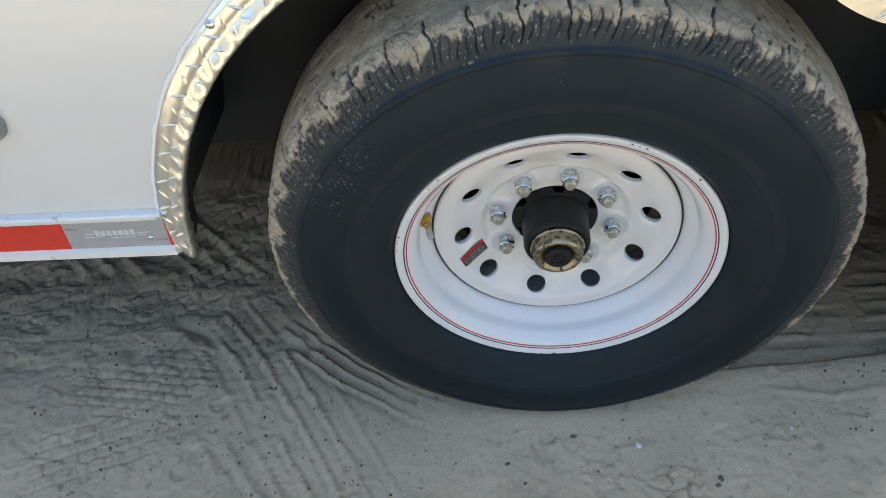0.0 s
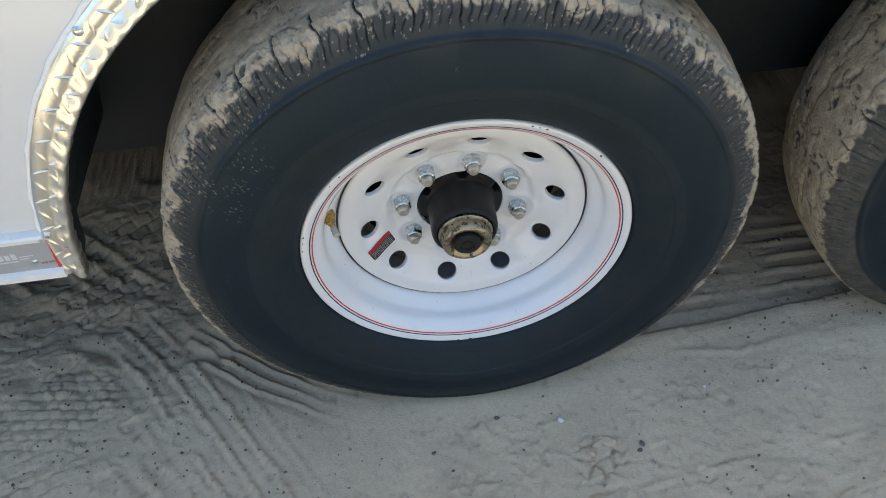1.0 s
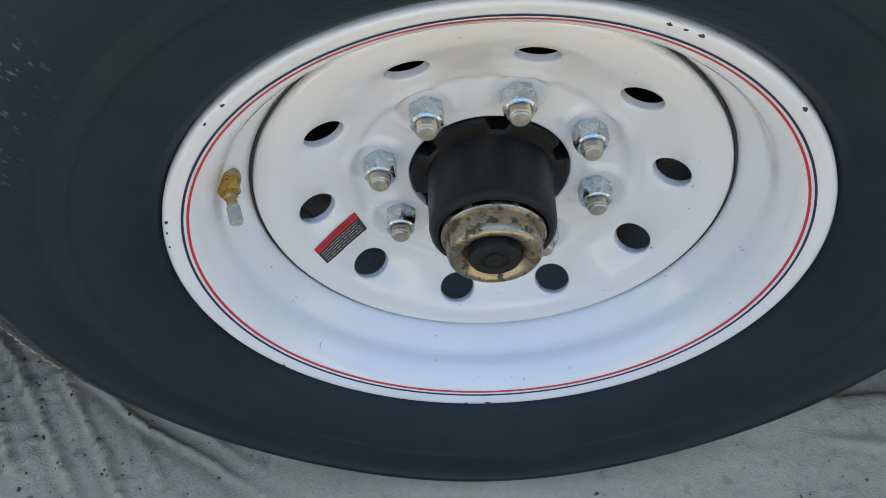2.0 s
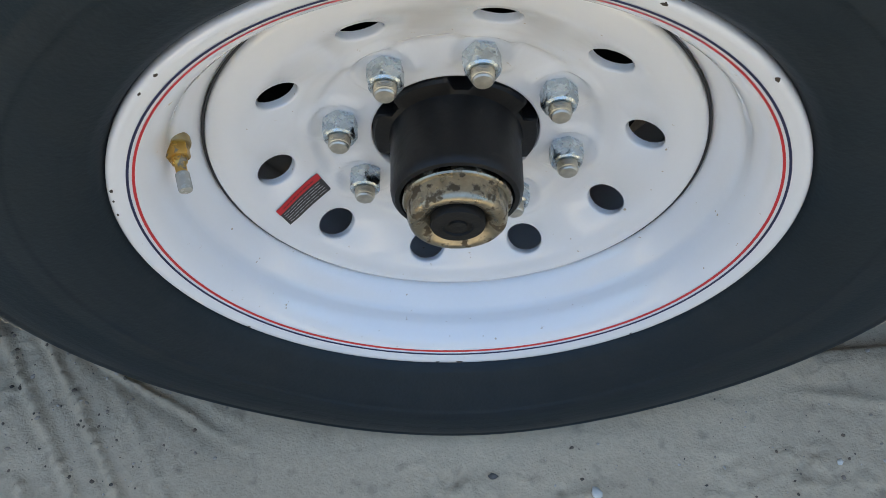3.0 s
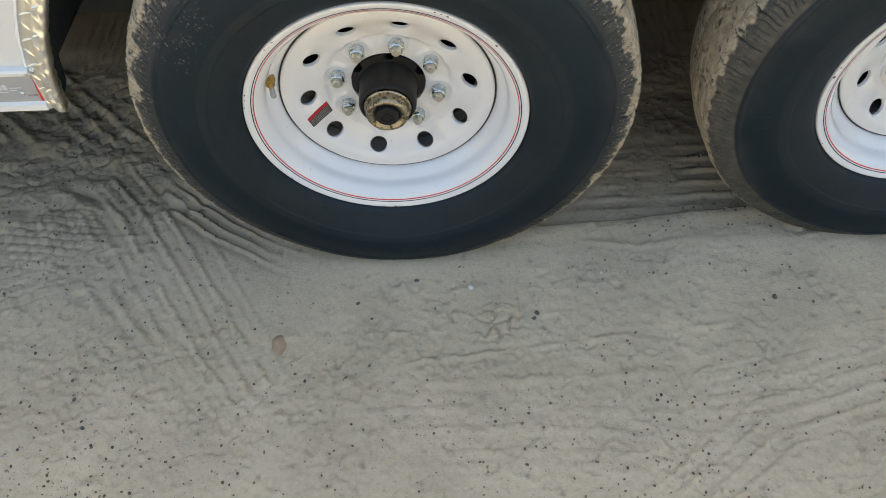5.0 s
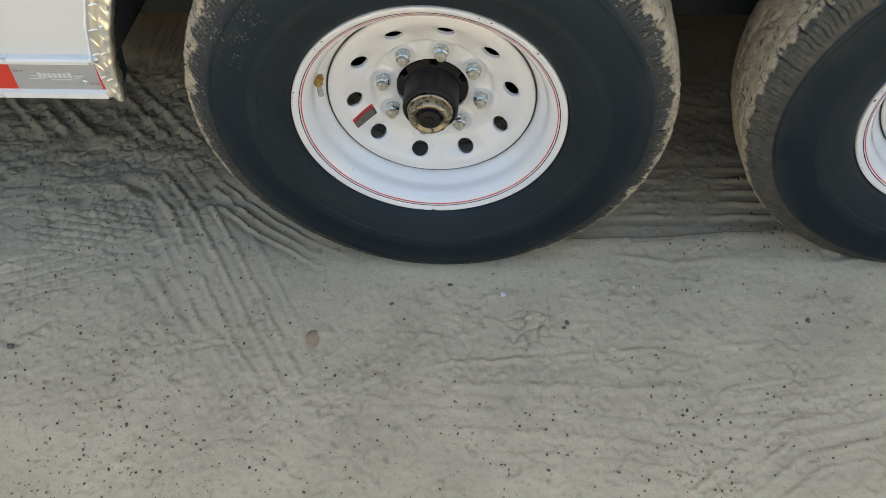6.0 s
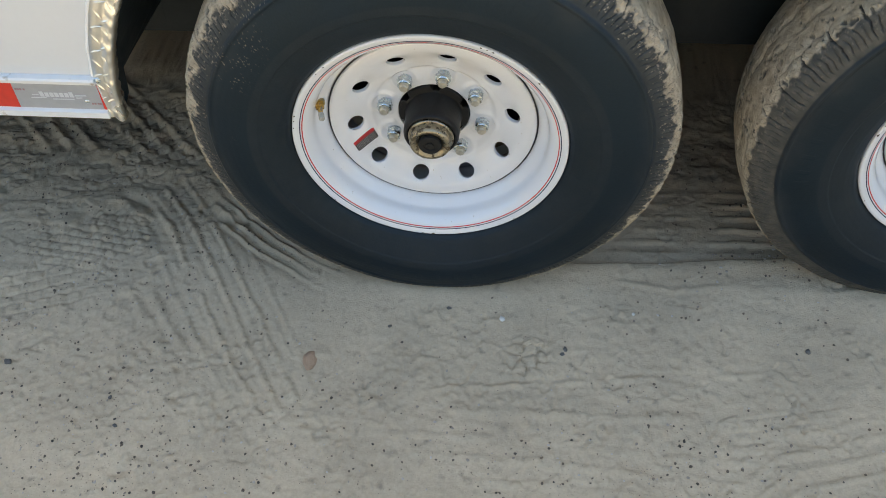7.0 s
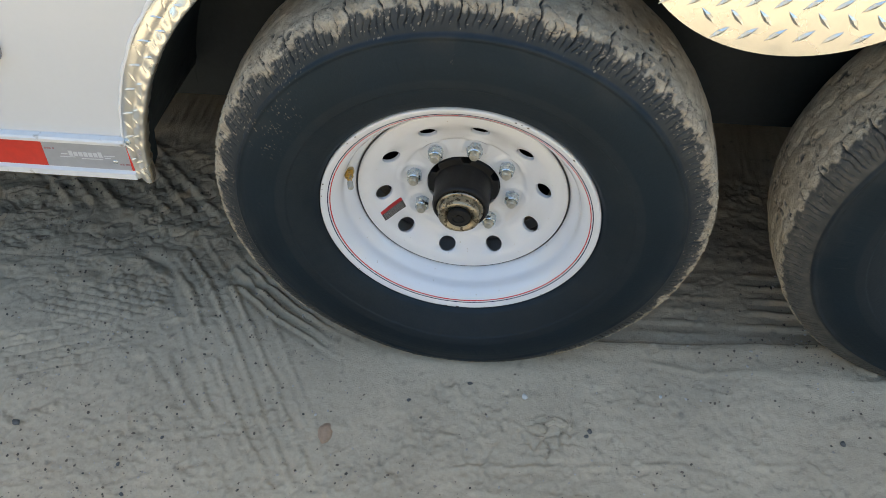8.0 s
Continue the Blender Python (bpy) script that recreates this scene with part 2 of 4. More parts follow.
def ridge(x, y, points, width, height, seed, ticks=0.0):
    """A narrow raised line of soil along a path, broken here and there, with small cross ticks."""
    d, way, run = along(x, y, points)
    d = d + (clouds(x, y, 0.04, 3, seed) - 0.5) * 0.008
    wide = width * (0.7 + 0.6 * clouds(x, y, 0.05, 2, seed + 2))
    body = np.exp(-(d / wide) ** 2) * step(0, 0.05, way) * step(run, run - 0.06, way)
    gaps = step(0.22, 0.45, clouds(x, y, 0.07, 3, seed + 5))
    tick = 1 - ticks * (0.5 + 0.5 * np.cos((way + 0.4 * d) / 0.0135 * 2 * math.pi))
    groove = np.exp(-((np.abs(d) - 2.0 * wide) / wide) ** 2) * 0.35
    return height * gaps * (body * tick - groove * step(0, 0.05, way) * step(run, run - 0.06, way))


def cells(x, y, size, seed):
    """Distance from the borders between scattered cells, in metres."""
    rng = np.random.RandomState(seed)
    jit = rng.rand(64, 64, 2)
    gx, gy = x / size, y / size
    ix, iy = np.floor(gx).astype(int), np.floor(gy).astype(int)
    first, second = np.full(x.shape, 9.0), np.full(x.shape, 9.0)
    for a in (-1, 0, 1):
        for b in (-1, 0, 1):
            j = jit[(ix + a) % 64, (iy + b) % 64]
            d = np.hypot(ix + a + j[..., 0] - gx, iy + b + j[..., 1] - gy)
            second = np.minimum(second, np.maximum(first, d))
            first = np.minimum(first, d)
    return (second - first) * size


def block_print(x, y, cx, cy, turn, pitch_u, pitch_v, half_u, half_v, depth, seed):
    """A patch of small raised blocks left by a knobbly sole or tread."""
    a = radians(turn)
    wx, wy = (clouds(x, y, 0.06, 2, seed + 3) - 0.5) * 0.007, (clouds(x, y, 0.06, 2, seed + 6) - 0.5) * 0.007
    u, v = (x - cx) * math.cos(a) + (y - cy) * math.sin(a) + wx, -(x - cx) * math.sin(a) + (y - cy) * math.cos(a) + wy
    row = np.floor(v / pitch_v)
    du = np.abs((u / pitch_u + 0.5 * np.mod(row, 2)) % 1 - 0.5) * pitch_u
    dv = np.abs((v / pitch_v) % 1 - 0.5) * pitch_v
    block = step(0.0, 0.0045, pitch_u / 2 - du) * step(0.0, 0.004, pitch_v / 2 - dv)
    edge = step(half_u, half_u * 0.75, np.abs(u)) * step(half_v, half_v * 0.7, np.abs(v))
    return depth * (block - 0.7) * edge * step(0.30, 0.5, clouds(x, y, 0.07, 3, seed))


def ground_height(x, y):
    h = (clouds(x, y, 0.55, 4, 3) - 0.5) * 0.030
    h = h + (clouds(x, y, 0.12, 4, 21) - 0.5) * 0.010
    h = h + (clouds(x, y, 0.03, 3, 41) - 0.5) * 0.0048
    h = h + (clouds(x, y, 0.011, 2, 45) - 0.5) * 0.0036
    h = h + (clouds(x * 0.22 + y * 0.03, y, 0.026, 3, 49) - 0.5) * 0.0046 * step(-0.25, 0.2, x)
    dents = clouds(x, y, 0.045, 3, 53)
    h = h - 0.0032 * step(0.60, 0.65, dents) + 0.0015 * step(0.55, 0.60, dents)
    near = step(3.0, 1.2, np.hypot(x, y))
    # loosened, crumbly soil: two bands across the open ground, and spots of it elsewhere
    loose = step(0.05, 0.015, np.abs(y + 0.250 + 0.02 * np.sin(x * 9))) * step(-0.80, -0.70, x) * step(-0.28, -0.38, x)
    loose = np.maximum(loose, step(0.06, 0.02, np.abs(y + 0.375 - 0.015 * np.sin(x * 7))) * step(-0.95, -0.8, x) * step(-0.15, -0.3, x))
    loose = np.maximum(loose, step(0.06, 0.03, np.hypot(x + 0.02, (y + 0.165) * 1.5)) * 0.7)
    loose = np.maximum(loose, step(0.05, 0.02, np.abs(y + 0.315)) * step(0.0, 0.1, x) * step(0.3, 0.2, x) * 0.7)
    loose = np.maximum(loose, step(0.64, 0.72, clouds(x, y, 0.16, 3, 71))) * (0.3 + 0.7 * step(0.38, 0.6, clouds(x, y, 0.05, 3, 72)))
    t = loose * ((clouds(x, y, 0.016, 3, 73) - 0.5) * 0.011 - 0.001 + (clouds(x, y, 0.008, 2, 74) - 0.5) * 0.0075)
    # ribbed prints that cross in front of the trailer and run under it
    for k in range(5):
        o = (k - 2) * 0.038
        t = t + ridge(x, y, [(-0.63 + o, 0.17 + 0.6 * o), (-0.545 + o, 0.075 + 0.5 * o), (-0.43 + o, -0.10 + 0.5 * o), (-0.345 + o, -0.235 + 0.4 * o), (-0.245 + o * 0.8, -0.385 + 0.3 * o)], 0.0052, 0.0066 if k in (1, 2, 3) else 0.0025, 200 + 7 * k, 0.55)
    for k in range(3):
        t = t + ridge(x, y, [(-0.63 + 0.04 * k, -0.10), (-0.57 + 0.04 * k, -0.17), (-0.47 + 0.04 * k, -0.295)], 0.007, 0.0045, 240 + 5 * k, 0.5)
    for k in range(7):
        o = k * 0.058
        t = t + ridge(x, y, [(-1.22 + o, 0.54), (-1.025 + o, 0.354), (-0.90 + o, 0.238)], 0.0075, 0.0060 if k != 3 else 0.002, 260 + 5 * k, 0.15)
    t = t + track(x, y, [(-0.52, 0.13), (-0.37, 0.012), (-0.25, -0.062), (-0.17, -0.097)], 0.085, 4, 0.0066, 8, 0.16)
    t = t + track(x, y, [(0.05, 0.125), (0.5, 0.13), (1.6, 0.13), (2.2, 0.13)], 0.2, 6, 0.0042, 10)
    t = t + track(x, y, [(0.35, -0.62), (0.62, -0.42), (0.95, -0.33), (1.4, -0.3)], 0.15, 5, 0.0022, 12)
    t = t + track(x, y, [(-0.3, -0.44), (0.2, -0.43), (0.8, -0.47)], 0.12, 3, 0.0018, 13)
    # long low scuffs: a stepped line, a looped heel mark, smears
    t = t + ridge(x, y, [(-0.02, -0.307), (0.14, -0.288), (0.334, -0.265), (0.62, -0.235)], 0.0042, 0.0034, 300)
    t = t + ridge(x, y, [(0.03, -0.345), (0.3, -0.34), (0.5, -0.33)], 0.006, 0.0018, 307)
    t = t - 1.3 * ridge(x, y, [(-0.50, 0.155), (-0.515, 0.105), (-0.49, 0.075), (-0.44, 0.07), (-0.38, 0.085)], 0.009, 0.006, 311)
    t = t - 1.2 * ridge(x, y, [(-0.72, 0.135), (-0.62, 0.10), (-0.57, 0.105)], 0.012, 0.006, 317)
    for k in range(4):
        t = t - ridge(x, y, [(-0.87 + 0.075 * k, 0.115), (-0.83 + 0.075 * k, 0.03), (-0.80 + 0.075 * k, -0.03)], 0.014, 0.0055, 320 + 6 * k)
        t = t + ridge(x, y, [(0.33 + 0.25 * k, -0.045 - 0.02 * (k % 2)), (0.45 + 0.25 * k, -0.065), (0.58 + 0.25 * k, -0.05)], 0.006, 0.0022, 350 + 5 * k)
    # knobbly prints
    t = t + block_print(x, y, -0.74, 0.005, -6, 0.024, 0.019, 0.14, 0.10, 0.0046, 131)
    t = t + block_print(x, y, -0.80, -0.13, 20, 0.030, 0.024, 0.13, 0.07, 0.0036, 151)
    t = t + block_print(x, y, -0.66, 0.32, 30, 0.036, 0.028, 0.13, 0.12, 0.0045, 137)
    t = t + block_print(x, y, 0.62, -0.36, 10, 0.03, 0.022, 0.12, 0.06, 0.0022, 161)
    # lumps trodden up beside the rail
    lumps = step(0.20, 0.13, np.abs(y - 0.19)) * step(-0.45, -0.55, x) * step(-1.5, -1.2, x)
    t = t + lumps * ((clouds(x * 0.7, y * 1.4, 0.05, 3, 181) - 0.5) * 0.014 - 0.004 * step(0.035, 0.0, np.abs(clouds(x * 0.7, y * 1.5, 0.045, 2, 186) - 0.5)))
    # rough soil under the trailer
    t = t + step(0.16, 0.3, y) * (clouds(x * 0.8, y * 1.2, 0.06, 4, 191) - 0.5) * 0.017
    # the edge of the rut in which the wheels stand
    edge = -0.010 + 0.057 * (x - 0.24) + (clouds(x, 0 * x, 0.12, 3, 66) - 0.5) * 0.012
    t = t - 0.012 * step(0.0, 0.010, y - edge) * step(0.10, 0.26, x) + 0.004 * step(0.03, 0.0, np.abs(y - edge + 0.010)) * step(0.10, 0.26, x)
    # a broken crust with open cracks
    d = np.hypot(x - 0.170, (y + 0.226) * 1.15) + (clouds(x, y, 0.03, 2, 75) - 0.5) * 0.03
    border = cells(x + (clouds(x, y, 0.02, 2, 78) - 0.5) * 0.014, y + (clouds(x, y, 0.015, 2, 79) - 0.5) * 0.010, 0.024, 77)
    t = t - 0.006 * step(0.0034, 0.0, border) * step(0.062, 0.03, d) * step(0.3, 0.5, clouds(x, y, 0.03, 2, 80)) + 0.003 * step(0.06, 0.04, d) * step(0.0, 0.010, border)
    # soil pressed up round the tyres, level near them
    for cx, drop in ((0.0, 0.0), (AXLE_GAP, 0.010)):
        dx, dy = np.maximum(np.abs(x - cx) - 0.14, 0), np.maximum(np.abs(y - 0.03) - 0.06, 0)
        d = np.hypot(dx * 0.7, dy)
        w = step(0.34, 0.02, d)
        h = h * (1 - 0.7 * w) + drop * w + 0.005 * step(0.08, 0.0, np.abs(d - 0.03))
    h = h + near * t
    far = step(8, 60, np.hypot(x, y))
    return h * (1 - far) + far * (clouds(x, y, 30, 3, 90) - 0.5) * 0.4


def build_ground():
    xs, ys = spaced(-1.12, 1.2, 0.0031, 900), spaced(-0.74, 0.48, 0.0031, 900)
    gx, gy = np.meshgrid(xs, ys)
    gz = ground_height(gx, gy)
    nx, ny = len(xs), len(ys)
    me = bpy.data.meshes.new("ground")
    co = np.stack([gx, gy, gz], -1).reshape(-1, 3)
    i = (np.arange(ny - 1)[:, None] * nx + np.arange(nx - 1)[None, :]).ravel()
    quads = np.stack([i, i + 1, i + nx + 1, i + nx], -1)
    me.vertices.add(len(co))
    me.vertices.foreach_set("co", co.ravel())
    me.loops.add(quads.size)
    me.loops.foreach_set("vertex_index", quads.ravel())
    me.polygons.add(len(quads))
    me.polygons.foreach_set("loop_start", np.arange(len(quads)) * 4)
    me.polygons.foreach_set("use_smooth", np.ones(len(quads), bool))
    me.update(calc_edges=True)
    me.materials.append(GROUND)
    return tagged(new("ground", me), "dusty grey-tan silt ground with ribbed tyre prints", "ground", kind="structure")


ground = build_ground()


def build_light_block():
    """Unseen walls on all sides, added to block low sky and far-side light."""
    bm = bmesh.new()
    for lo, hi in (((-18, -9.3, -0.6), (18, -9.0, 5.0)), ((-18, 3.0, -0.6), (18, 3.3, 2.7)), ((-18.3, -9.3, -0.6), (-18.0, 3.3, 2.7)), ((18.0, -9.3, -0.6), (18.3, 3.3, 2.7))):
        box(bm, lo, hi)
    me = bpy.data.meshes.new("wall_light_block")
    bm.to_mesh(me)
    bm.free()
    me.materials.append(LIGHT_BLOCK)
    tagged(new("wall_light_block", me), "plain grey wall, unseen, added to block low light", "wall", kind="structure")


build_light_block()

# ---- the trailer ----
trailer = tagged(new("enclosed_trailer"), "white enclosed tandem-axle cargo trailer with tread-plate fender trim", "trailer")
WALL_Y = -0.055
ARCH_IN, ARCH_OUT, ARCH_X = 0.508, 0.541, 0.008
FRONT_X, REAR_X, ROOF_Z, FAR_Y = -3.2, 2.9, 2.28, 2.1
RAIL_UP = 0.0265   # how far the rail stands above its drawn height


def raised(bm):
    bmesh.ops.translate(bm, vec=(0, 0, RAIL_UP), verts=bm.verts)
    return bm


def arch(radius, n=48, z0=0.39):
    """The outline of the wheel opening, from its front foot over both wheels to its rear foot."""
    pts = []
    a0 = math.asin((z0 - AXLE_Z) / radius)
    for i in range(n + 1):
        a = math.pi - a0 - (math.pi / 2 - a0) * i / n
        pts.append((ARCH_X + radius * math.cos(a), AXLE_Z + radius * math.sin(a)))
    pts += [(AXLE_GAP - x, z) for x, z in reversed(pts)]
    return pts


def build_body():
    bm = bmesh.new()
    edge = arch(ARCH_IN + 0.012, z0=0.4785)
    plate(bm, [(FRONT_X, 0.4785)] + edge + [(REAR_X, 0.4785), (REAR_X, ROOF_Z), (FRONT_X, ROOF_Z)], WALL_Y + 0.008, WALL_Y + 0.035)
    part("side_wall", bm, WALL_WHITE, trailer, "smooth white aluminium side wall")
    for name, lo, hi, mat in (("far_wall", (FRONT_X, FAR_Y - 0.03, 0.452), (REAR_X, FAR_Y, ROOF_Z), WALL_WHITE),
                              ("front_wall", (FRONT_X, WALL_Y + 0.036, 0.452), (FRONT_X + 0.03, FAR_Y - 0.031, ROOF_Z), WALL_WHITE),
                              ("rear_wall", (REAR_X - 0.03, WALL_Y + 0.036, 0.452), (REAR_X, FAR_Y - 0.031, ROOF_Z), WALL_WHITE),
                              ("roof", (FRONT_X, WALL_Y, ROOF_Z + 0.001), (REAR_X, FAR_Y, ROOF_Z + 0.03), WALL_WHITE),
                              ("floor_deck", (FRONT_X + 0.031, 0.215, 0.46), (REAR_X - 0.031, FAR_Y - 0.031, 0.5), LINER)):
        bm = bmesh.new()
        box(bm, lo, hi)
        part(name, bm, mat, trailer)
    # the black liner inside the wheel opening
    bm = bmesh.new()
    pts = arch(ARCH_IN + 0.004, z0=0.404)
    rows = [[bm.verts.new((x, y, max(z, foot))) for x, z in pts] for y, foot in ((WALL_Y + 0.012, 0.420), (-0.019, 0.428), (-0.018, 0.476), (0.199, 0.458), (0.2, 0.404))]
    for a, b in zip(rows, rows[1:]):
        for i in range(len(pts) - 1):
            bm.faces.new((a[i], a[i + 1], b[i + 1], b[i]))
    back = bm.faces.new(rows[-1])
    bmesh.ops.triangulate(bm, faces=[back])
    bmesh.ops.solidify(bm, geom=bm.faces[:], thickness=0.004)
    part("wheel_well", bm, LINER, trailer, "black wheel-well liner")
    # unseen rails, added to cut the light that comes under from the far side
    for name, lo, hi in (("far_light_block", (FRONT_X, FAR_Y - 0.03, 0.379), (REAR_X, FAR_Y, 0.4515)), ("frame_rail", (FRONT_X + 0.05, 1.78, 0.37), (REAR_X - 0.05, 1.83, 0.459)),
                         ("frame_rail", (FRONT_X + 0.05, 1.0, 0.38), (REAR_X - 0.05, 1.05, 0.459))):
        bm = bmesh.new()
        box(bm, lo, hi)
        part(name, bm, LINER, trailer)
    # steel frame rail and axles
    bm = bmesh.new()
    box(bm, (FRONT_X + 0.05, 0.215, 0.37), (REAR_X - 0.05, 0.265, 0.459))
    part("frame_rail", bm, LINER, trailer)
    for x, z in ((0.0, AXLE_Z), (AXLE_GAP, AXLE2_Z)):
        bm = bmesh.new()
        bmesh.ops.create_cone(bm, segments=24, radius1=0.038, radius2=0.038, depth=1.7, cap_ends=True,
                              matrix=Matrix.Translation((x, 1.03, z)) @ Matrix.Rotation(math.pi / 2, 4, "X"))
        part("axle", bm, LINER, trailer)
        me = lathe([(0.035, -0.06), (0.14, -0.06), (0.152, -0.066), (0.152, -0.14), (0.158, -0.142), (0.158, -0.15), (0.03, -0.152)], 48, "brake_drum")
        drum = part("brake_drum", me, DRUM, trailer)
        drum.location = (x, 0, z)


def build_flare():
    """Bent tread-plate trim round the wheel opening: a flange on the wall, a crease, a rolled lip."""
    prof = [(ARCH_OUT, 0.0), (ARCH_OUT, 0.0025), (0.531, 0.0035), (0.5275, 0.0015), (0.524, 0.004), (0.516, 0.010), (0.510, 0.0125), (0.507, 0.010), (0.506, 0.0), (0.508, -0.012)]
    bm = bmesh.new()
    n = 120
    rows = []
    for i in range(n + 1):
        a = radians(176.5 - (176.5 - 90) * i / n)
        kink = 0.0009 * math.sin(i * 1.7) + 0.0007 * math.sin(i * 0.61 + 1)
        wide = 0.007 * min(1.0, 3 * i / n)   # the flange narrows towards its foot
        bent = [(r + wide if k < 2 else r, o) for k, (r, o) in enumerate(prof)]
        rows.append([bm.verts.new((ARCH_X + (r + kink * (0.5 if k > 3 else 0.2)) * math.cos(a), WALL_Y + 0.006 - o - kink * (k > 3), AXLE_Z + r * math.sin(a))) for k, (r, o) in enumerate(bent)])
    rows += [[bm.verts.new((AXLE_GAP - v.co.x, v.co.y, v.co.z)) for v in row] for row in reversed(rows)]
    for a, b in zip(rows, rows[1:]):
        for k in range(len(prof) - 1):
            bm.faces.new((a[k], b[k], b[k + 1], a[k + 1]))
    bmesh.ops.recalc_face_normals(bm, faces=bm.faces)
    for f in bm.faces:
        f.smooth = True

    def lift(x, z):
        r = math.hypot(x, z - AXLE_Z)
        return WALL_Y + 0.006 - (0.003 if r > 0.53 else 0.0055 + (0.522 - r) * 0.6)

    for ring, count in ((0.5345, 33), (0.517, 29)):
        for i in range(count):
            a = radians(176 - 86 * (i + 0.5) / count)
            x, z = ring * math.cos(a), AXLE_Z + ring * math.sin(a)
            lozenge(bm, ARCH_X + x, lift(x, z) - 0.0002, z, math.degrees(a) + (32 if i % 2 else -42), 0.0205 if ring > 0.53 else 0.025, 0.0052, 0.0014)
    flare = part("fender_flare", bm, TREAD_PLATE, trailer, "bent aluminium tread-plate fender trim")
    for x, z in ((-0.379, 0.759), (-0.5265, 0.4805), (-0.185, 0.881)):
        bm = bmesh.new()
        bmesh.ops.create_uvsphere(bm, u_segments=14, v_segments=8, radius=0.0058, matrix=Matrix.Translation((ARCH_X + x, WALL_Y + 0.003, z)) @ Matrix.Diagonal((1, 0.55, 1, 1)))
        part("screw", bm, ZINC, flare, "zinc pan-head screw")
    # the bead of sealant along the trim
    bm = bmesh.new()
    rows = []
    for i in range(101):
        a = radians(168.5 - 78.5 * i / 100)
        r = ARCH_OUT + 0.007 * min(1.0, 0.277 + 0.0272 * i) + 0.002 + 0.0012 * math.sin(i * 0.9) * math.sin(i * 0.23)
        rows.append([bm.verts.new((ARCH_X + (r + 0.0035 * math.cos(k * math.pi / 4)) * math.cos(a), WALL_Y + 0.0075 - 0.003 * math.sin(k * math.pi / 4), AXLE_Z + (r + 0.0035 * math.cos(k * math.pi / 4)) * math.sin(a))) for k in range(5)])
    for a, b in zip(rows, rows[1:]):
        for k in range(4):
            bm.faces.new((a[k], b[k], b[k + 1], a[k + 1])).smooth = True
    part("sealant_bead", bm, SEALANT, flare, "white sealant bead")


def lozenge(bm, x, y, z, turn, length, width, height):
    a = radians(turn)
    ca, sa = math.cos(a), math.sin(a)
    ring = []
    for u, v in ((-0.5, 0), (-0.22, -0.36), (0, -0.5), (0.22, -0.36), (0.5, 0), (0.22, 0.36), (0, 0.5), (-0.22, 0.36)):
        du, dv = u * length, v * width
        ring.append(bm.verts.new((x + du * ca - dv * sa, y, z + du * sa + dv * ca)))
    top = [bm.verts.new((x + du * length * ca, y - height, z + du * length * sa)) for du in (-0.2, 0.2)]
    for f in ((ring[0], ring[1], top[0]), (ring[1], ring[2], ring[3], top[1], top[0]), (ring[3], ring[4], top[1]),
              (ring[4], ring[5], top[1]), (ring[5], ring[6], ring[7], top[0], top[1]), (ring[7], ring[0], top[0])):
        bm.faces.new(f)


def build_skirt():
    """The rounded tread-plate piece that hangs between the wheels."""
    cx, cz, rx, rz = 0.410, 0.874, 0.205, 0.176
    outline = [(cx - rx - 0.004, 0.99)] + [(cx + rx * math.cos(a), cz + rz * math.sin(a)) for a in (math.pi + math.pi * i / 48 for i in range(49))] + [(cx + rx + 0.004, 0.99)]
    bm = bmesh.new()
    plate(bm, outline, WALL_Y - 0.002, WALL_Y + 0.004)
    pitch = 0.034
    for j in range(12):
        for k in range(-8, 9):
            x, z = cx + (k + 0.5 * (j % 2)) * pitch, 0.705 + j * 0.0225
            inside = abs(x - cx) < rx - 0.008 if z > cz else math.hypot((x - cx) / (rx - 0.01), (z - cz) / (rz - 0.008)) < 1
            if inside:
                lozenge(bm, x, WALL_Y - 0.0022, z, 38 if j % 2 else -48, 0.030, 0.0075, 0.0022)
    part("fender_skirt", bm, TREAD_PLATE, trailer, "bright tread-plate panel between the wheels")


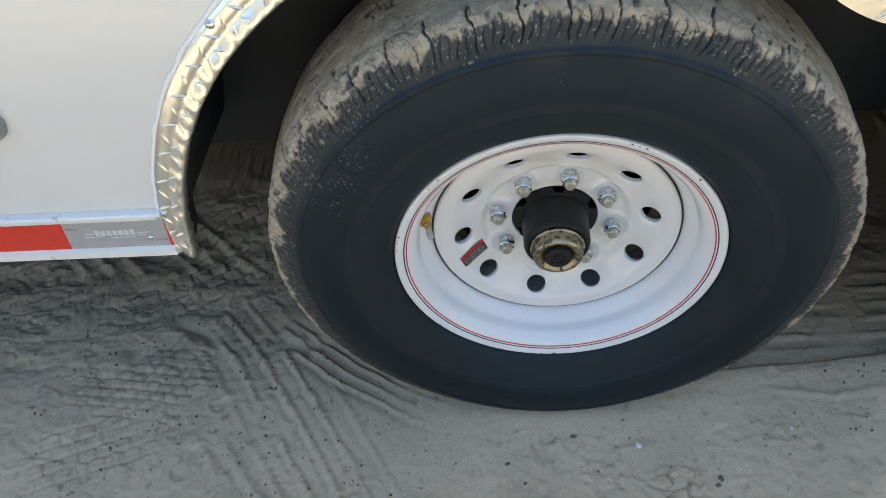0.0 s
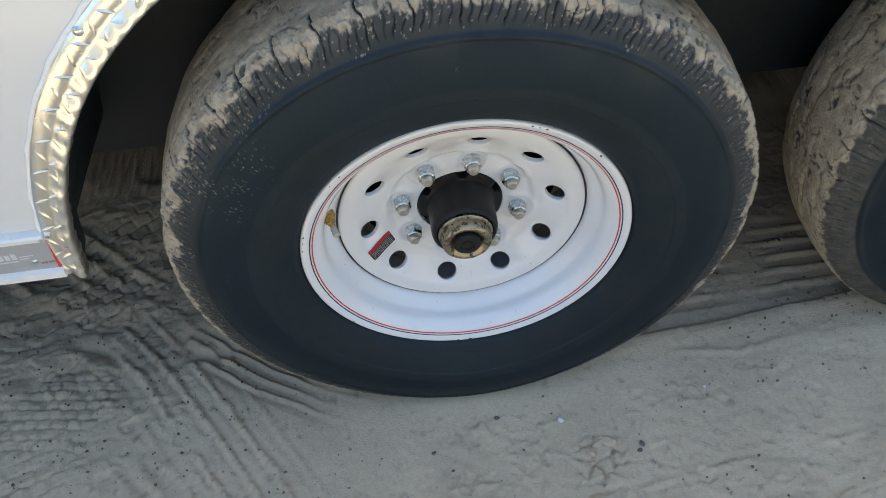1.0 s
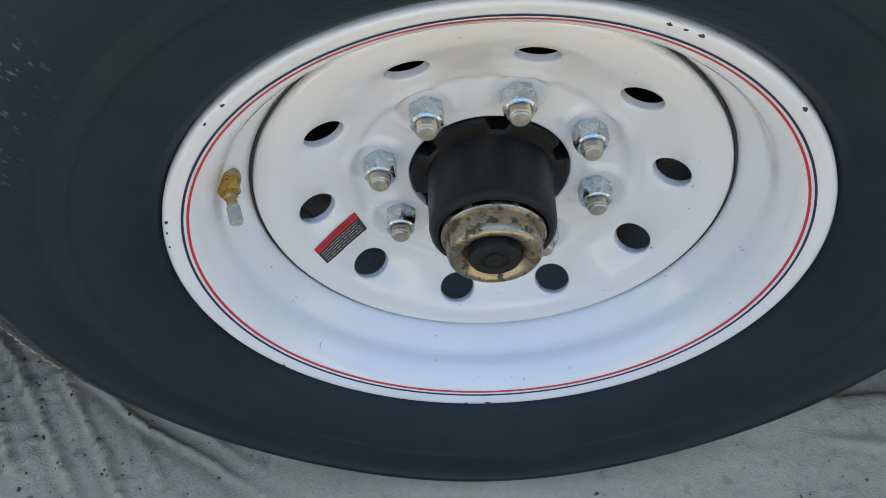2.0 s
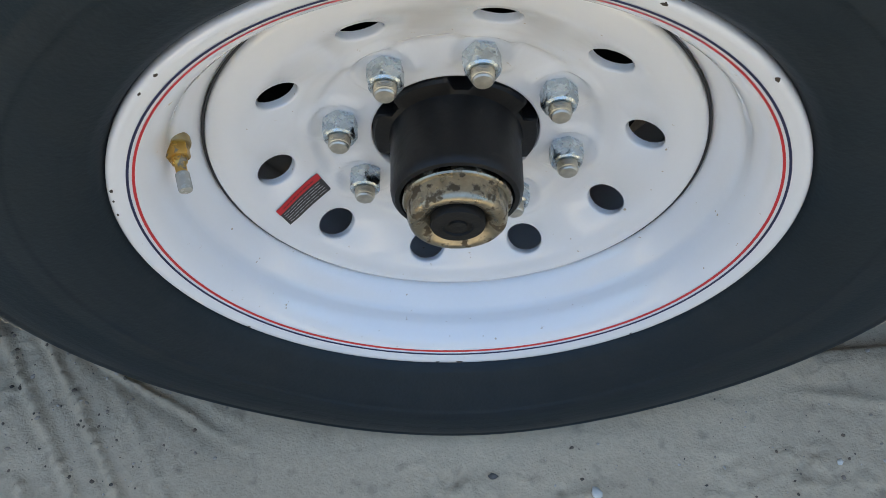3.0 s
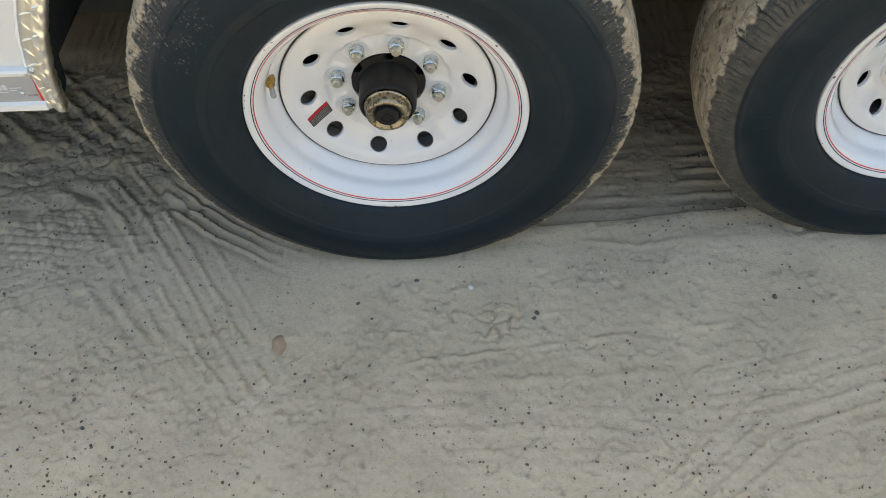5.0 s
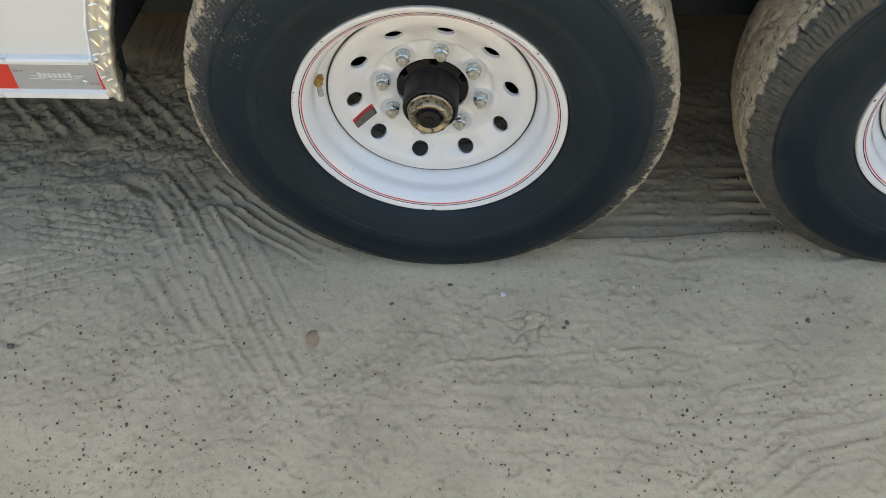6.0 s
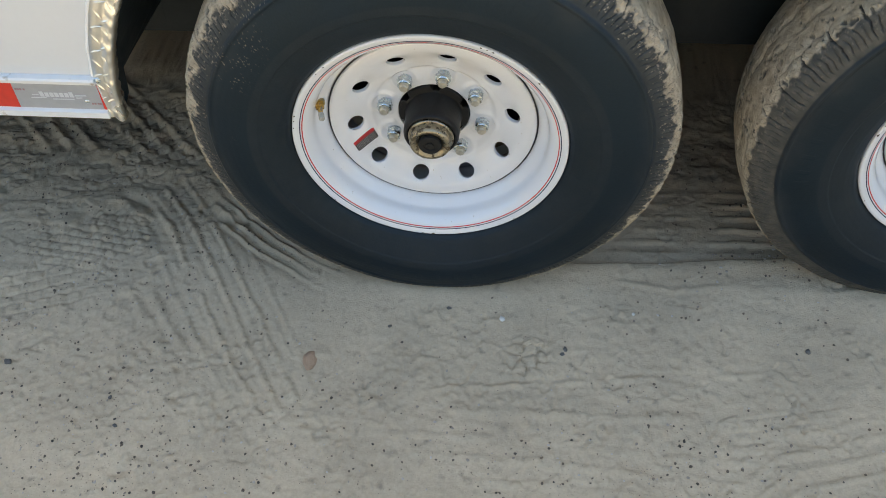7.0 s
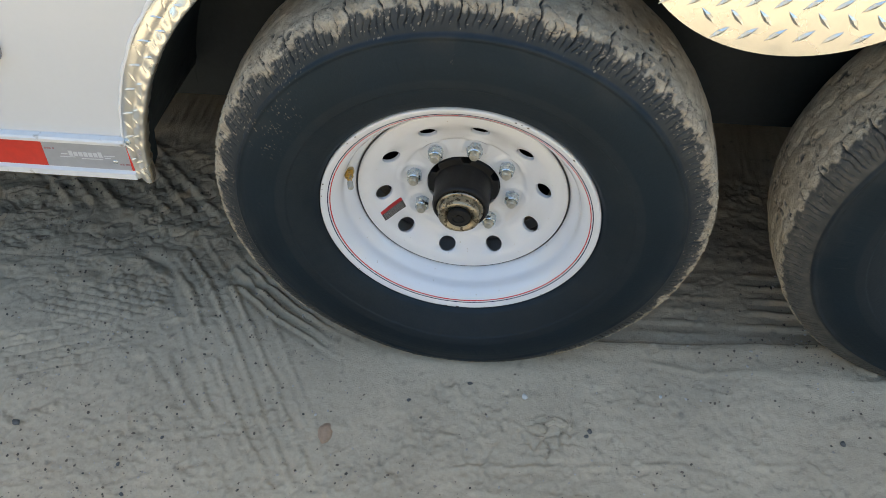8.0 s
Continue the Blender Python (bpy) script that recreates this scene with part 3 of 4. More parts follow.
def build_rail():
    """The side rail under the wall, with its lips and reflective tape."""
    x0, x1 = FRONT_X, -0.5225
    prof = [(WALL_Y + 0.03, 0.379), (WALL_Y - 0.004, 0.379), (WALL_Y - 0.004, 0.3905), (WALL_Y + 0.0015, 0.393), (WALL_Y + 0.0015, 0.4475), (WALL_Y - 0.0035, 0.449),
            (WALL_Y - 0.0045, 0.4555), (WALL_Y - 0.002, 0.4585), (WALL_Y + 0.006, 0.4595), (WALL_Y + 0.03, 0.4595)]

    def extrude(xa, xb):
        bm = bmesh.new()
        a, b = [[bm.verts.new((x, y, z)) for y, z in prof] for x in (xa, xb)]
        for k in range(len(prof)):
            bm.faces.new((a[k], b[k], b[(k + 1) % len(prof)], a[(k + 1) % len(prof)]))
        bm.faces.new(a)
        bm.faces.new(list(reversed(b)))
        return raised(bm)

    rail = part("side_rail", extrude(x0, x1), RAIL, trailer, "white side rail with reflective tape")
    part("side_rail", extrude(AXLE_GAP + 0.5335, REAR_X), RAIL, trailer, "white side rail")
    y = WALL_Y + 0.0009
    z0, z1 = 0.3945, 0.4465

    def strip(name, xa, xb, lean_a, lean_b, mat, label):
        bm = bmesh.new()
        plate(bm, [(xa - lean_a, z1), (xa, z0), (xb, z0), (xb - lean_b, z1)], y, y + 0.001)
        return part(name, raised(bm), mat, rail, label)

    strip("tape", -0.5275, x1 - 0.0005, -0.0045, 0, TAPE_RED, "red reflective tape")
    strip("tape", -0.669, -0.528, -0.005, -0.0045, TAPE_SILVER, "silver reflective tape with worn white lettering bars")
    strip("tape", -0.949, -0.6695, -0.005, -0.005, TAPE_RED, "red reflective tape")
    strip("tape", -1.229, -0.9495, -0.005, -0.005, TAPE_SILVER, "silver reflective tape")
    strip("tape", -1.509, -1.2295, -0.005, -0.005, TAPE_RED, "red reflective tape")
    # the printed mark: a row of plain bars with swashes, and small codes
    bars = []
    for k in range(7):
        xa = -0.6245 + k * 0.0082
        tall = 0.0105 if k in (0, 6) else 0.0088
        bars.append([(xa, 0.419), (xa + 0.0062, 0.419), (xa + 0.0062, 0.419 + tall), (xa, 0.419 + tall)])
    for xa, xb, za in ((-0.606, -0.570, 0.4135), (-0.638, -0.627, 0.4215), (-0.566, -0.548, 0.4215), (-0.642, -0.616, 0.4155), (-0.566, -0.556, 0.4170)):
        bars.append([(xa, za), (xb, za + 0.0006), (xb, za + 0.0022), (xa, za + 0.0018)])
    for outline in bars:
        bm = bmesh.new()
        plate(bm, outline, y - 0.0006, y)
        part("printed_bar", raised(bm), TAPE_INK, rail)
    for xa, za in ((-0.6625, 0.4310), (-0.6585, 0.4310), (-0.6545, 0.4312), (-0.6490, 0.4312), (-0.5440, 0.4050), (-0.5400, 0.4050), (-0.5345, 0.4052), (-0.5310, 0.4052)):
        bm = bmesh.new()
        plate(bm, [(xa, za), (xa + 0.0028, za), (xa + 0.0028, za + 0.0032), (xa, za + 0.0032)], y - 0.0006, y)
        part("printed_code", raised(bm), TAPE_CODE, rail)
    for x, z in ((-0.5505, 0.4110), (-1.05, 0.42)):
        bm = bmesh.new()
        bmesh.ops.create_uvsphere(bm, u_segments=12, v_segments=8, radius=0.0042, matrix=Matrix.Translation((x, y, z)) @ Matrix.Diagonal((1, 0.5, 1, 1)))
        part("rivet", raised(bm), ZINC, rail)
    # a lamp on the wall
    bm = bmesh.new()
    bmesh.ops.create_cone(bm, segments=28, radius1=0.030, radius2=0.024, depth=0.016, cap_ends=True, matrix=Matrix.Translation((-0.687, WALL_Y, 0.643)) @ Matrix.Rotation(math.pi / 2, 4, "X"))
    bmesh.ops.bevel(bm, geom=bm.edges[:], offset=0.002, segments=2, affect="EDGES")
    part("marker_lamp", bm, LAMP_GREY, trailer, "small round grey marker lamp")


build_body()
build_flare()
build_skirt()
build_rail()

# ---- wheels ----
LUG_CLOCK, HOLE_CLOCK = 13.0, 12.0


def disc_out(r):
    """How far the wheel's disc stands out at a radius."""
    pts = [(0.05, -0.0180), (0.0965, -0.0178), (0.0995, -0.0166), (0.1035, -0.0130), (0.1065, -0.0114), (0.111, -0.0100), (0.118, -0.0068), (0.131, 0.0), (0.142, 0.0068), (0.151, 0.0110), (0.159, 0.0131), (0.166, 0.0132), (0.1700, 0.0122), (0.1720, 0.0095), (0.1727, 0.004)]
    return float(np.interp(r, [p[0] for p in pts], [p[1] for p in pts]))


def pressed(r, clock):
    """The disc's height, with shallow pads pressed round the nuts."""
    o = disc_out(r)
    d = min(abs((clock - LUG_CLOCK + 22.5) % 45 - 22.5), 22.5)
    arc = math.hypot(radians(d) * r, r - 0.0855)
    return o + 0.0030 * max(0.0, 1 - abs(arc - 0.021) / 0.006) * (1 if r > 0.07 else 0)


def wheel_disc():
    """Disc with ten round holes, and the rim, in one mesh."""
    bm = bmesh.new()
    n = 160
    per = 16
    r_lo, r_hi = 0.1135, 0.1490
    cache = {}

    def v(r, i):
        key = (round(r, 5), i % n)
        if key not in cache:
            clock = HOLE_CLOCK - 18 + 360 * (i % n) / n
            cache[key] = bm.verts.new(wheel_point(r, clock, pressed(r, clock)))
        return cache[key]

    inner = [0.0605, 0.062, 0.066, 0.070, 0.074, 0.078, 0.082, 0.086, 0.090, 0.094, 0.0965, 0.0985, 0.1005, 0.1025, 0.1045, 0.1065, 0.110, r_lo]
    outer = [r_hi, 0.153, 0.157, 0.161, 0.1645, 0.1675, 0.1693, 0.1706, 0.1716, 0.1723, 0.1727]
    for radii in (inner, outer):
        for a, b in zip(radii, radii[1:]):
            for i in range(n):
                bm.faces.new((v(a, i), v(a, i + 1), v(b, i + 1), v(b, i)))
    side = list(np.linspace(r_lo, r_hi, 5))
    for k in range(10):
        i0 = k * per
        rim = [v(r_lo, i0 + i) for i in range(per)] + [v(r, i0 + per) for r in side[:-1]] + [v(r_hi, i0 + per - i) for i in range(per)] + [v(r, i0) for r in reversed(side[1:])]
        centre = wheel_point(0.1312, HOLE_CLOCK + 36 * k, disc_out(0.131))
        across = (wheel_point(1, HOLE_CLOCK + 36 * k + 90, 0)).normalized()
        slant = (wheel_point(0.136, HOLE_CLOCK + 36 * k, disc_out(0.136)) - wheel_point(0.126, HOLE_CLOCK + 36 * k, disc_out(0.126))).normalized()
        inwards = across.cross(slant)
        inwards *= 1 if inwards.y > 0 else -1
        rings = []
        for rad, deep in ((0.0156, 0.0), (0.0146, 0.0008), (0.0143, 0.002), (0.0143, 0.0065)):
            ring = []
            for p in rim:
                d = p.co - centre
                d = (across * d.dot(across) + slant * d.dot(slant)).normalized()
                ring.append(bm.verts.new(centre + d * rad + inwards * deep))
            rings.append(ring)
        for a, b in zip([rim] + rings, rings):
            for i in range(len(rim)):
                j = (i + 1) % len(rim)
                bm.faces.new((a[i], a[j], b[j], b[i]))
    # the bore's edge
    back = [bm.verts.new(v(0.0605, i).co + Vector((0, 0.008, 0))) for i in range(n)]
    for i in range(n):
        bm.faces.new((v(0.0605, i), back[i], back[(i + 1) % n], v(0.0605, i + 1)))
    for f in bm.faces:
        f.smooth = True
    me = bpy.data.meshes.new("wheel")
    bmesh.ops.recalc_face_normals(bm, faces=bm.faces)
    bm.to_mesh(me)
    bm.free()
    me.materials.append(RIM_WHITE)
    return me


RIM_PROFILE = [(0.2000, -0.11), (0.205, -0.09), (0.190, -0.07), (0.1765, -0.05), (0.1738, -0.012), (0.1738, 0.004), (0.1752, 0.0110), (0.1795, 0.0180), (0.1852, 0.0245),
               (0.1880, 0.0274), (0.1898, 0.0300), (0.1911, 0.0342), (0.1923, 0.0402), (0.1945, 0.0468), (0.199, 0.0538), (0.2035, 0.0588), (0.2085, 0.0618), (0.2135, 0.0636), (0.2175, 0.0656), (0.2205, 0.0664),
               (0.2225, 0.0651), (0.2232, 0.0621), (0.2232, 0.052)]


def rim_out(r):
    pts = RIM_PROFILE[8:19]
    return float(np.interp(r, [p[0] for p in pts], [p[1] for p in pts]))


def tyre_mesh(low=180.0, shift=0.0, worn=0.0):
    """Tyre turned from its cross-section, with cut shoulder blades, ribs and caked mud."""
    n = 2200
    prof = [(0.2215, 0.050), (0.2235, 0.0595), (0.2265, 0.0655), (0.231, 0.0705), (0.238, 0.0752), (0.246, 0.0795), (0.255, 0.0828), (0.263, 0.0850),
            (0.2685, 0.0862), (0.2700, 0.0876), (0.278, 0.0886), (0.288, 0.0890), (0.298, 0.0886), (0.308, 0.0876), (0.318, 0.0858), (0.328, 0.0832),
            (0.3335, 0.0814), (0.3360, 0.0812), (0.3385, 0.0822), (0.3410, 0.0812), (0.3430, 0.0782)]
    shoulder = [(0.3445, 0.0760), (0.356, 0.0715), (0.366, 0.0660), (0.3735, 0.0600), (0.3785, 0.0530)]
    tread = [(0.3815, 0.0420), (0.3835, 0.0300), (0.3850, 0.0150), (0.3862, -0.005), (0.3868, -0.025), (0.3862, -0.045), (0.3850, -0.065), (0.3825, -0.085), (0.377, -0.105), (0.366, -0.120)]
    rest = [(0.34, -0.133), (0.30, -0.139), (0.25, -0.128), (0.222, -0.105)]

    def grown(points):
        return [(r if r < 0.23 else 0.23 + (r - 0.23) * 1.082, o + (0.0016 if o > 0.04 else 0)) for r, o in points]

    prof, shoulder, tread, rest = grown(prof), grown(shoulder), grown(tread), grown(rest)

    def fine(points, count):
        p = np.array(points)
        s = np.concatenate([[0], np.cumsum(np.hypot(*np.diff(p, axis=0).T))])
        t = np.linspace(0, s[-1], count)
        return np.stack([np.interp(t, s, p[:, 0]), np.interp(t, s, p[:, 1])], -1)

    p1, p2, p3, p4 = fine(prof, 96), fine(shoulder + tread[:1], 40), fine(tread, 64)[1:], np.array(rest)
    p = np.concatenate([p1, p2, p3, p4])
    k = len(p)
    lab = np.array([0] * len(p1) + [1] * len(p2) + [2] * len(p3) + [3] * len(p4))
    tan = np.gradient(p, axis=0)
    tan /= np.maximum(np.hypot(tan[:, 0], tan[:, 1]), 1e-9)[:, None]
    nrm = np.stack([-tan[:, 1], tan[:, 0]], -1)   # outwards: grows in radius on the crown
    s = np.concatenate([[0], np.cumsum(np.hypot(*np.diff(p, axis=0).T))])
    th = np.arange(n) / n * 2 * math.pi
    T, S = np.meshgrid(th, s, indexing="ij")
    L = np.broadcast_to(lab, T.shape)
    U = T * 0.375 + shift
    s_sh0, s_sh1 = s[len(p1)], s[len(p1) + len(p2) - 1]
    f = (S - s_sh0) / (s_sh1 - s_sh0)          # 0 at the sidewall, 1 at the tread's edge
    push = np.zeros_like(T)
    # blades of the shoulder: every fifth cut is deep and long
    wob = (clouds(U, S, 0.016, 3, 301) - 0.5) * 0.009 + 0.0018 * np.sin(f * 8 + 0.5)
    pitch = 2 * math.pi * 0.375 / 240
    ph = (U - shift + wob) / pitch
    cell = np.floor(ph)
    near = np.abs(ph - cell - 0.5) * pitch
    deep = np.where(np.mod(cell, 5) == 0, 1.0, 0.35 + 0.4 * lattice(cell, 0 * cell, 311))
    reach = np.where(np.mod(cell, 5) == 0, 1.25, 0.6 + 0.25 * lattice(cell, 0 * cell + 3, 312))
    wide = 1 + 0.9 * (np.mod(cell, 5) == 0) * step(0.55, 0.9, f)
    cut = step(0.0011, 0.0004, near / wide) * deep * step(0.02 + 0.1 * lattice(cell, 0 * cell + 7, 313), 0.24, f) * step(reach, reach - 0.2, f)
    push -= 0.0055 * cut * (L > 0) * (L < 3)
    # ribs of the crown, filled with mud
    o = np.broadcast_to(p[:, 1], T.shape)
    for centre in (0.030, -0.006, -0.044, -0.080):
        zig = 0.0022 * np.sin(T * 62 + centre * 90)
        fill = step(0.25, 0.6, clouds(U, S, 0.04, 3, 420 + int(centre * 1000)))
        push -= (L == 2) * 0.0045 * (1 - fill)  * step(0.0045, 0.0025, np.abs(o - centre - zig))
    lumps = clouds(U, S, 0.035, 4, 331)
    gap = np.abs(clouds(U * 0.6 + S * 0.8, S * 0.6 - U * 0.4, 0.022, 3, 347) - 0.5)
    cracks = step(0.022, 0.006, gap) * step(0.5, 0.66, clouds(U, S, 0.03, 2, 349))
    pits = step(0.68, 0.76, clouds(U, S, 0.010, 2, 341)) * step(0.38, 0.55, clouds(U, S, 0.05, 2, 345))
    runs = step(0.60, 0.70, clouds(U, 0 * S, 0.045, 2, 355)) * (0.5 + 0.5 * clouds(U, S * 0.3, 0.010, 3, 357)) * (1 - worn)
    mud_zone = step(0.50 + 0.2 * worn, 0.64 + 0.2 * worn, f + (clouds(U, S * 0.6, 0.012, 4, 351) - 0.5) * (0.55 - 0.2 * worn) + 0.26 * runs) * (L > 0)
    mud_zone = np.maximum(mud_zone, (L >= 2) * 1.0)
    push += mud_zone * ((lumps - 0.5) * 0.0040 - 0.0026 * pits - 0.0022 * cracks)
    crumbs = step(0.55, 0.68, clouds(U, S, 0.0036, 2, 361)) * mud_zone * (1 - step(0.95, 1.2, f))
    push += 0.0019 * crumbs
    # faint raised marks on the sidewall, plain bars
    rr = np.broadcast_to(p[:, 0], T.shape)
    for centre in (8.0, 188.0):
        d = (np.degrees(T) - centre + 180) % 360 - 180
        bar = step(0.9, 0.45, np.abs((d + 300) % 6.2 - 3.1) - 1.7) * (np.abs(d) < 25)
        push += 0.0003 * bar * step(0.304, 0.3065, rr) * step(0.3265, 0.324, rr) * (L == 0)
    # mud cover: thick on the crown, ragged over the shoulder, specks on the sidewall
    dusty = 0.05 * step(-0.6, 0.4, f + (clouds(U, S, 0.06, 3, 371) - 0.5) * 0.8) * (L <= 1) + (L == 1) * ((0.10 + 0.03 * worn) * clouds(U, S, 0.012, 3, 399) * step(0.05, 0.5, f + 0.4 * worn) + 0.02 + 0.015 * worn)
    # the sidewall's inner ring is made paler: a reflection put into the colour
    dusty = dusty + 0.016 * step(0.290, 0.287, rr) * (L == 0) * (0.6 + 0.8 * clouds(U, S, 0.05, 3, 377))
    spots = step(0.765, 0.79, clouds(U, S, 0.0026, 2, 381)) * step(0.50, 0.64, clouds(U, S, 0.11, 2, 391)) * step(0.285, 0.33, rr) * step(75, 35, np.abs((np.degrees(T) - low - 120 + 180) % 360 - 180))
    side_cover = (L == 1) * step(0.66, 0.72, clouds(U, S, 0.0032, 3, 395) + 0.28 * (f - 0.45))
    mud = np.clip(np.maximum.reduce([mud_zone * (1 - 0.92 * step(0.2, 0.6, cut)) * (1 - 0.8 * pits) * (1 - 0.7 * cracks), dusty, 0.4 * (1 - worn) * spots * (L <= 1), side_cover * (0.6 - 0.35 * worn) * (1 - cut)]), 0, 1)
    R = p[:, 0] + push * nrm[:, 0]
    O = p[:, 1] + push * nrm[:, 1]
    # the loaded side bulges above the ground
    dc = (np.degrees(T) - low + 180) % 360 - 180
    O = O + 0.009 * np.exp(-(dc / 30) ** 2) * step(0.24, 0.29, rr) * step(0.405, 0.37, rr) * (L < 2)
    co = np.stack([R * np.sin(T), -O, R * np.cos(T)], -1).reshape(-1, 3)
    i = np.arange(n)[:, None] * k + np.arange(k - 1)[None, :]
    j = ((np.arange(n) + 1) % n)[:, None] * k + np.arange(k - 1)[None, :]
    quads = np.stack([i, j, j + 1, i + 1], -1).reshape(-1, 4)
    me = bpy.data.meshes.new("tyre")
    me.vertices.add(len(co))
    me.vertices.foreach_set("co", co.ravel())
    me.loops.add(quads.size)
    me.loops.foreach_set("vertex_index", quads.ravel())
    me.polygons.add(len(quads))
    me.polygons.foreach_set("loop_start", np.arange(len(quads)) * 4)
    me.polygons.foreach_set("use_smooth", np.ones(len(quads), bool))
    me.update(calc_edges=True)
    me.attributes.new("mud", "FLOAT", "POINT").data.foreach_set("value", mud.ravel().astype(np.float32))
    me.materials.append(TYRE)
    return me


def nut_mesh():
    """A chamfered hexagon nut, its face at the origin, pointing along -y."""
    bm = bmesh.new()
    across = 0.0129
    rows = []
    n = 48
    for out, kind in ((-0.0185, "cone"), (-0.0160, "hex"), (-0.0052, "hex"), (-0.0030, "cham"), (-0.0012, "dome"), (0.0, "face"), (0.0, "bore"), (-0.004, "bore")):
        ring = []
        for i in range(n):
            a = 2 * math.pi * i / n
            hexr = across * math.cos(math.pi / 6) / math.cos((a + math.pi / 6) % (math.pi / 3) - math.pi / 6)
            r = {"cone": 0.0105, "hex": hexr, "cham": min(hexr, 0.0121), "dome": min(hexr, 0.0112), "face": 0.0097, "bore": 0.0081}[kind]
            ring.append(bm.verts.new((r * math.sin(a), -out, r * math.cos(a))))
        rows.append(ring)
    for a, b in zip(rows, rows[1:]):
        for i in range(n):
            bm.faces.new((a[i], a[(i + 1) % n], b[(i + 1) % n], b[i]))
    me = bpy.data.meshes.new("lug_nut")
    bmesh.ops.recalc_face_normals(bm, faces=bm.faces)
    bm.to_mesh(me)
    bm.free()
    me.materials.append(ZINC)
    return smooth(me, 22)


def stud_mesh():
    prof = [(0.0075, -0.006)]
    for i in range(7):
        o = -0.0025 + i * 0.00125
        prof += [(0.0076, o), (0.0076, o + 0.0003), (0.0068, o + 0.0007), (0.0068, o + 0.0009)]
    prof += [(0.0068, 0.0068), (0.0060, 0.0078), (0.0001, 0.0080)]
    me = lathe(prof, 28, "stud", 35)
    me.materials.append(STUD)
    return me


def build_wheel():
    wheel = part("wheel", wheel_disc(), RIM_WHITE, trailer, "white eight-lug steel trailer wheel with muddy black tyre")
    wheel.location = (0, 0, AXLE_Z)
    part("rim", lathe(RIM_PROFILE, 220, "rim", 60), RIM_WHITE, wheel, "white painted rim with thin red and navy pinstripes")
    # thin dark ring set into the joint between disc and rim
    part("seam", lathe([(0.1722, 0.0085), (0.1727, 0.0096), (0.1736, 0.0097), (0.1741, 0.0088)], 160, "seam"), SEAM, wheel, "dark ring between disc and rim")
    part("tyre", tyre_mesh(), TYRE, wheel, "black rubber tyre caked with dry tan mud")
    for name, r, mat in (("navy_stripe", 0.2105, NAVY), ("red_stripe", 0.2072, RED)):
        part("pinstripe", lathe([(r - 0.0008, rim_out(r - 0.0008) + 0.0003), (r + 0.0008, rim_out(r + 0.0008) + 0.0003)], 200, name), mat, wheel, name.replace("_", " pin"))
    # hub
    hub = [(0.0595, -0.034), (0.0595, -0.0165), (0.0580, -0.0145), (0.0480, -0.0130), (0.0468, -0.0105), (0.0462, 0.020), (0.0460, 0.0325), (0.0450, 0.0370), (0.0428, 0.0395), (0.0398, 0.0400), (0.0388, 0.0390), (0.0384, 0.033)]
    me = lathe(hub, 96, "hub", 30)
    co = np.zeros(len(me.vertices) * 3)
    me.vertices.foreach_get("co", co)
    co = co.reshape(-1, 3)
    rad = np.hypot(co[:, 0], co[:, 2])
    ang = np.degrees(np.arctan2(co[:, 0], co[:, 2]))
    lobe = np.abs((ang - 35 + 30) % 60 - 30) < 23
    k = np.where((rad > 0.05) & ~lobe, 0.0505 / np.maximum(rad, 1e-6), 1.0)
    co[:, 0] *= k
    co[:, 2] *= k
    me.vertices.foreach_set("co", co.ravel())
    me.update()
    part("hub", me, HUB_BLACK, wheel, "black painted wheel hub")
    part("hub_face", lathe([(0.075, -0.036), (0.03, -0.035)], 64, "hub_face"), DRUM, wheel)
    part("dust_cap", lathe([(0.0362, 0.032), (0.0376, 0.0402), (0.0377, 0.0418), (0.0368, 0.0430), (0.0347, 0.0436), (0.0343, 0.0455), (0.0342, 0.0510), (0.0340, 0.0550), (0.0330, 0.0582), (0.0312, 0.0600), (0.0286, 0.0606), (0.0256, 0.0596), (0.0220, 0.0568), (0.0182, 0.0536)], 72, "dust_cap", 35), CAP, wheel, "tarnished grease-stained metal dust cap")
    part("rubber_plug", lathe([(0.0185, 0.0525), (0.0188, 0.0596), (0.0180, 0.0614), (0.0144, 0.0621), (0.0104, 0.0622), (0.0098, 0.0604), (0.0064, 0.0602), (0.0059, 0.0618), (0.0025, 0.0620), (0.0001, 0.0614)], 48, "rubber_plug", 35), PLUG, wheel, "black rubber grease plug")
    nut, stud = nut_mesh(), stud_mesh()
    for i in range(8):
        place = wheel_point(0.08255, LUG_CLOCK + 45 * i, -0.0010)
        spin = Matrix.Translation(place) @ Matrix.Rotation(radians((37 * i * i + 11) % 60), 4, "Y")
        part("lug_nut", nut, ZINC, wheel).matrix_local = spin
        part("stud", stud, STUD, wheel).matrix_local = spin
    # chips in the paint of the rim's edge
    for i, (clock, size) in enumerate(((22, 0.0022), (24.5, 0.0018), (27, 0.0024), (50, 0.0026), (279, 0.0016), (283, 0.0015), (286, 0.0022), (181, 0.0035), (186, 0.002), (312, 0.0018), (317, 0.002), (232, 0.0018), (140, 0.0016))):
        bm = bmesh.new()
        bmesh.ops.create_icosphere(bm, subdivisions=1, radius=1)
        for v in bm.verts:
            v.co *= 1 + 0.3 * noise.noise(v.co + Vector((i, 0, 0)))
        chip = part("paint_chip", bm, CHIP, wheel)
        chip.matrix_local = Matrix.Translation(wheel_point(0.2198, clock, 0.0662)) @ Matrix.Rotation(radians(clock), 4, "Y") @ Matrix.Diagonal((size, 0.0004, size * 0.55, 1))
    # valve
    base, tip = wheel_point(0.1872, 287.0, 0.0275), wheel_point(0.1762, 286.3, 0.0605)
    turn = Matrix.Translation(base) @ Vector((0, -1, 0)).rotation_difference((tip - base).normalized()).to_matrix().to_4x4()
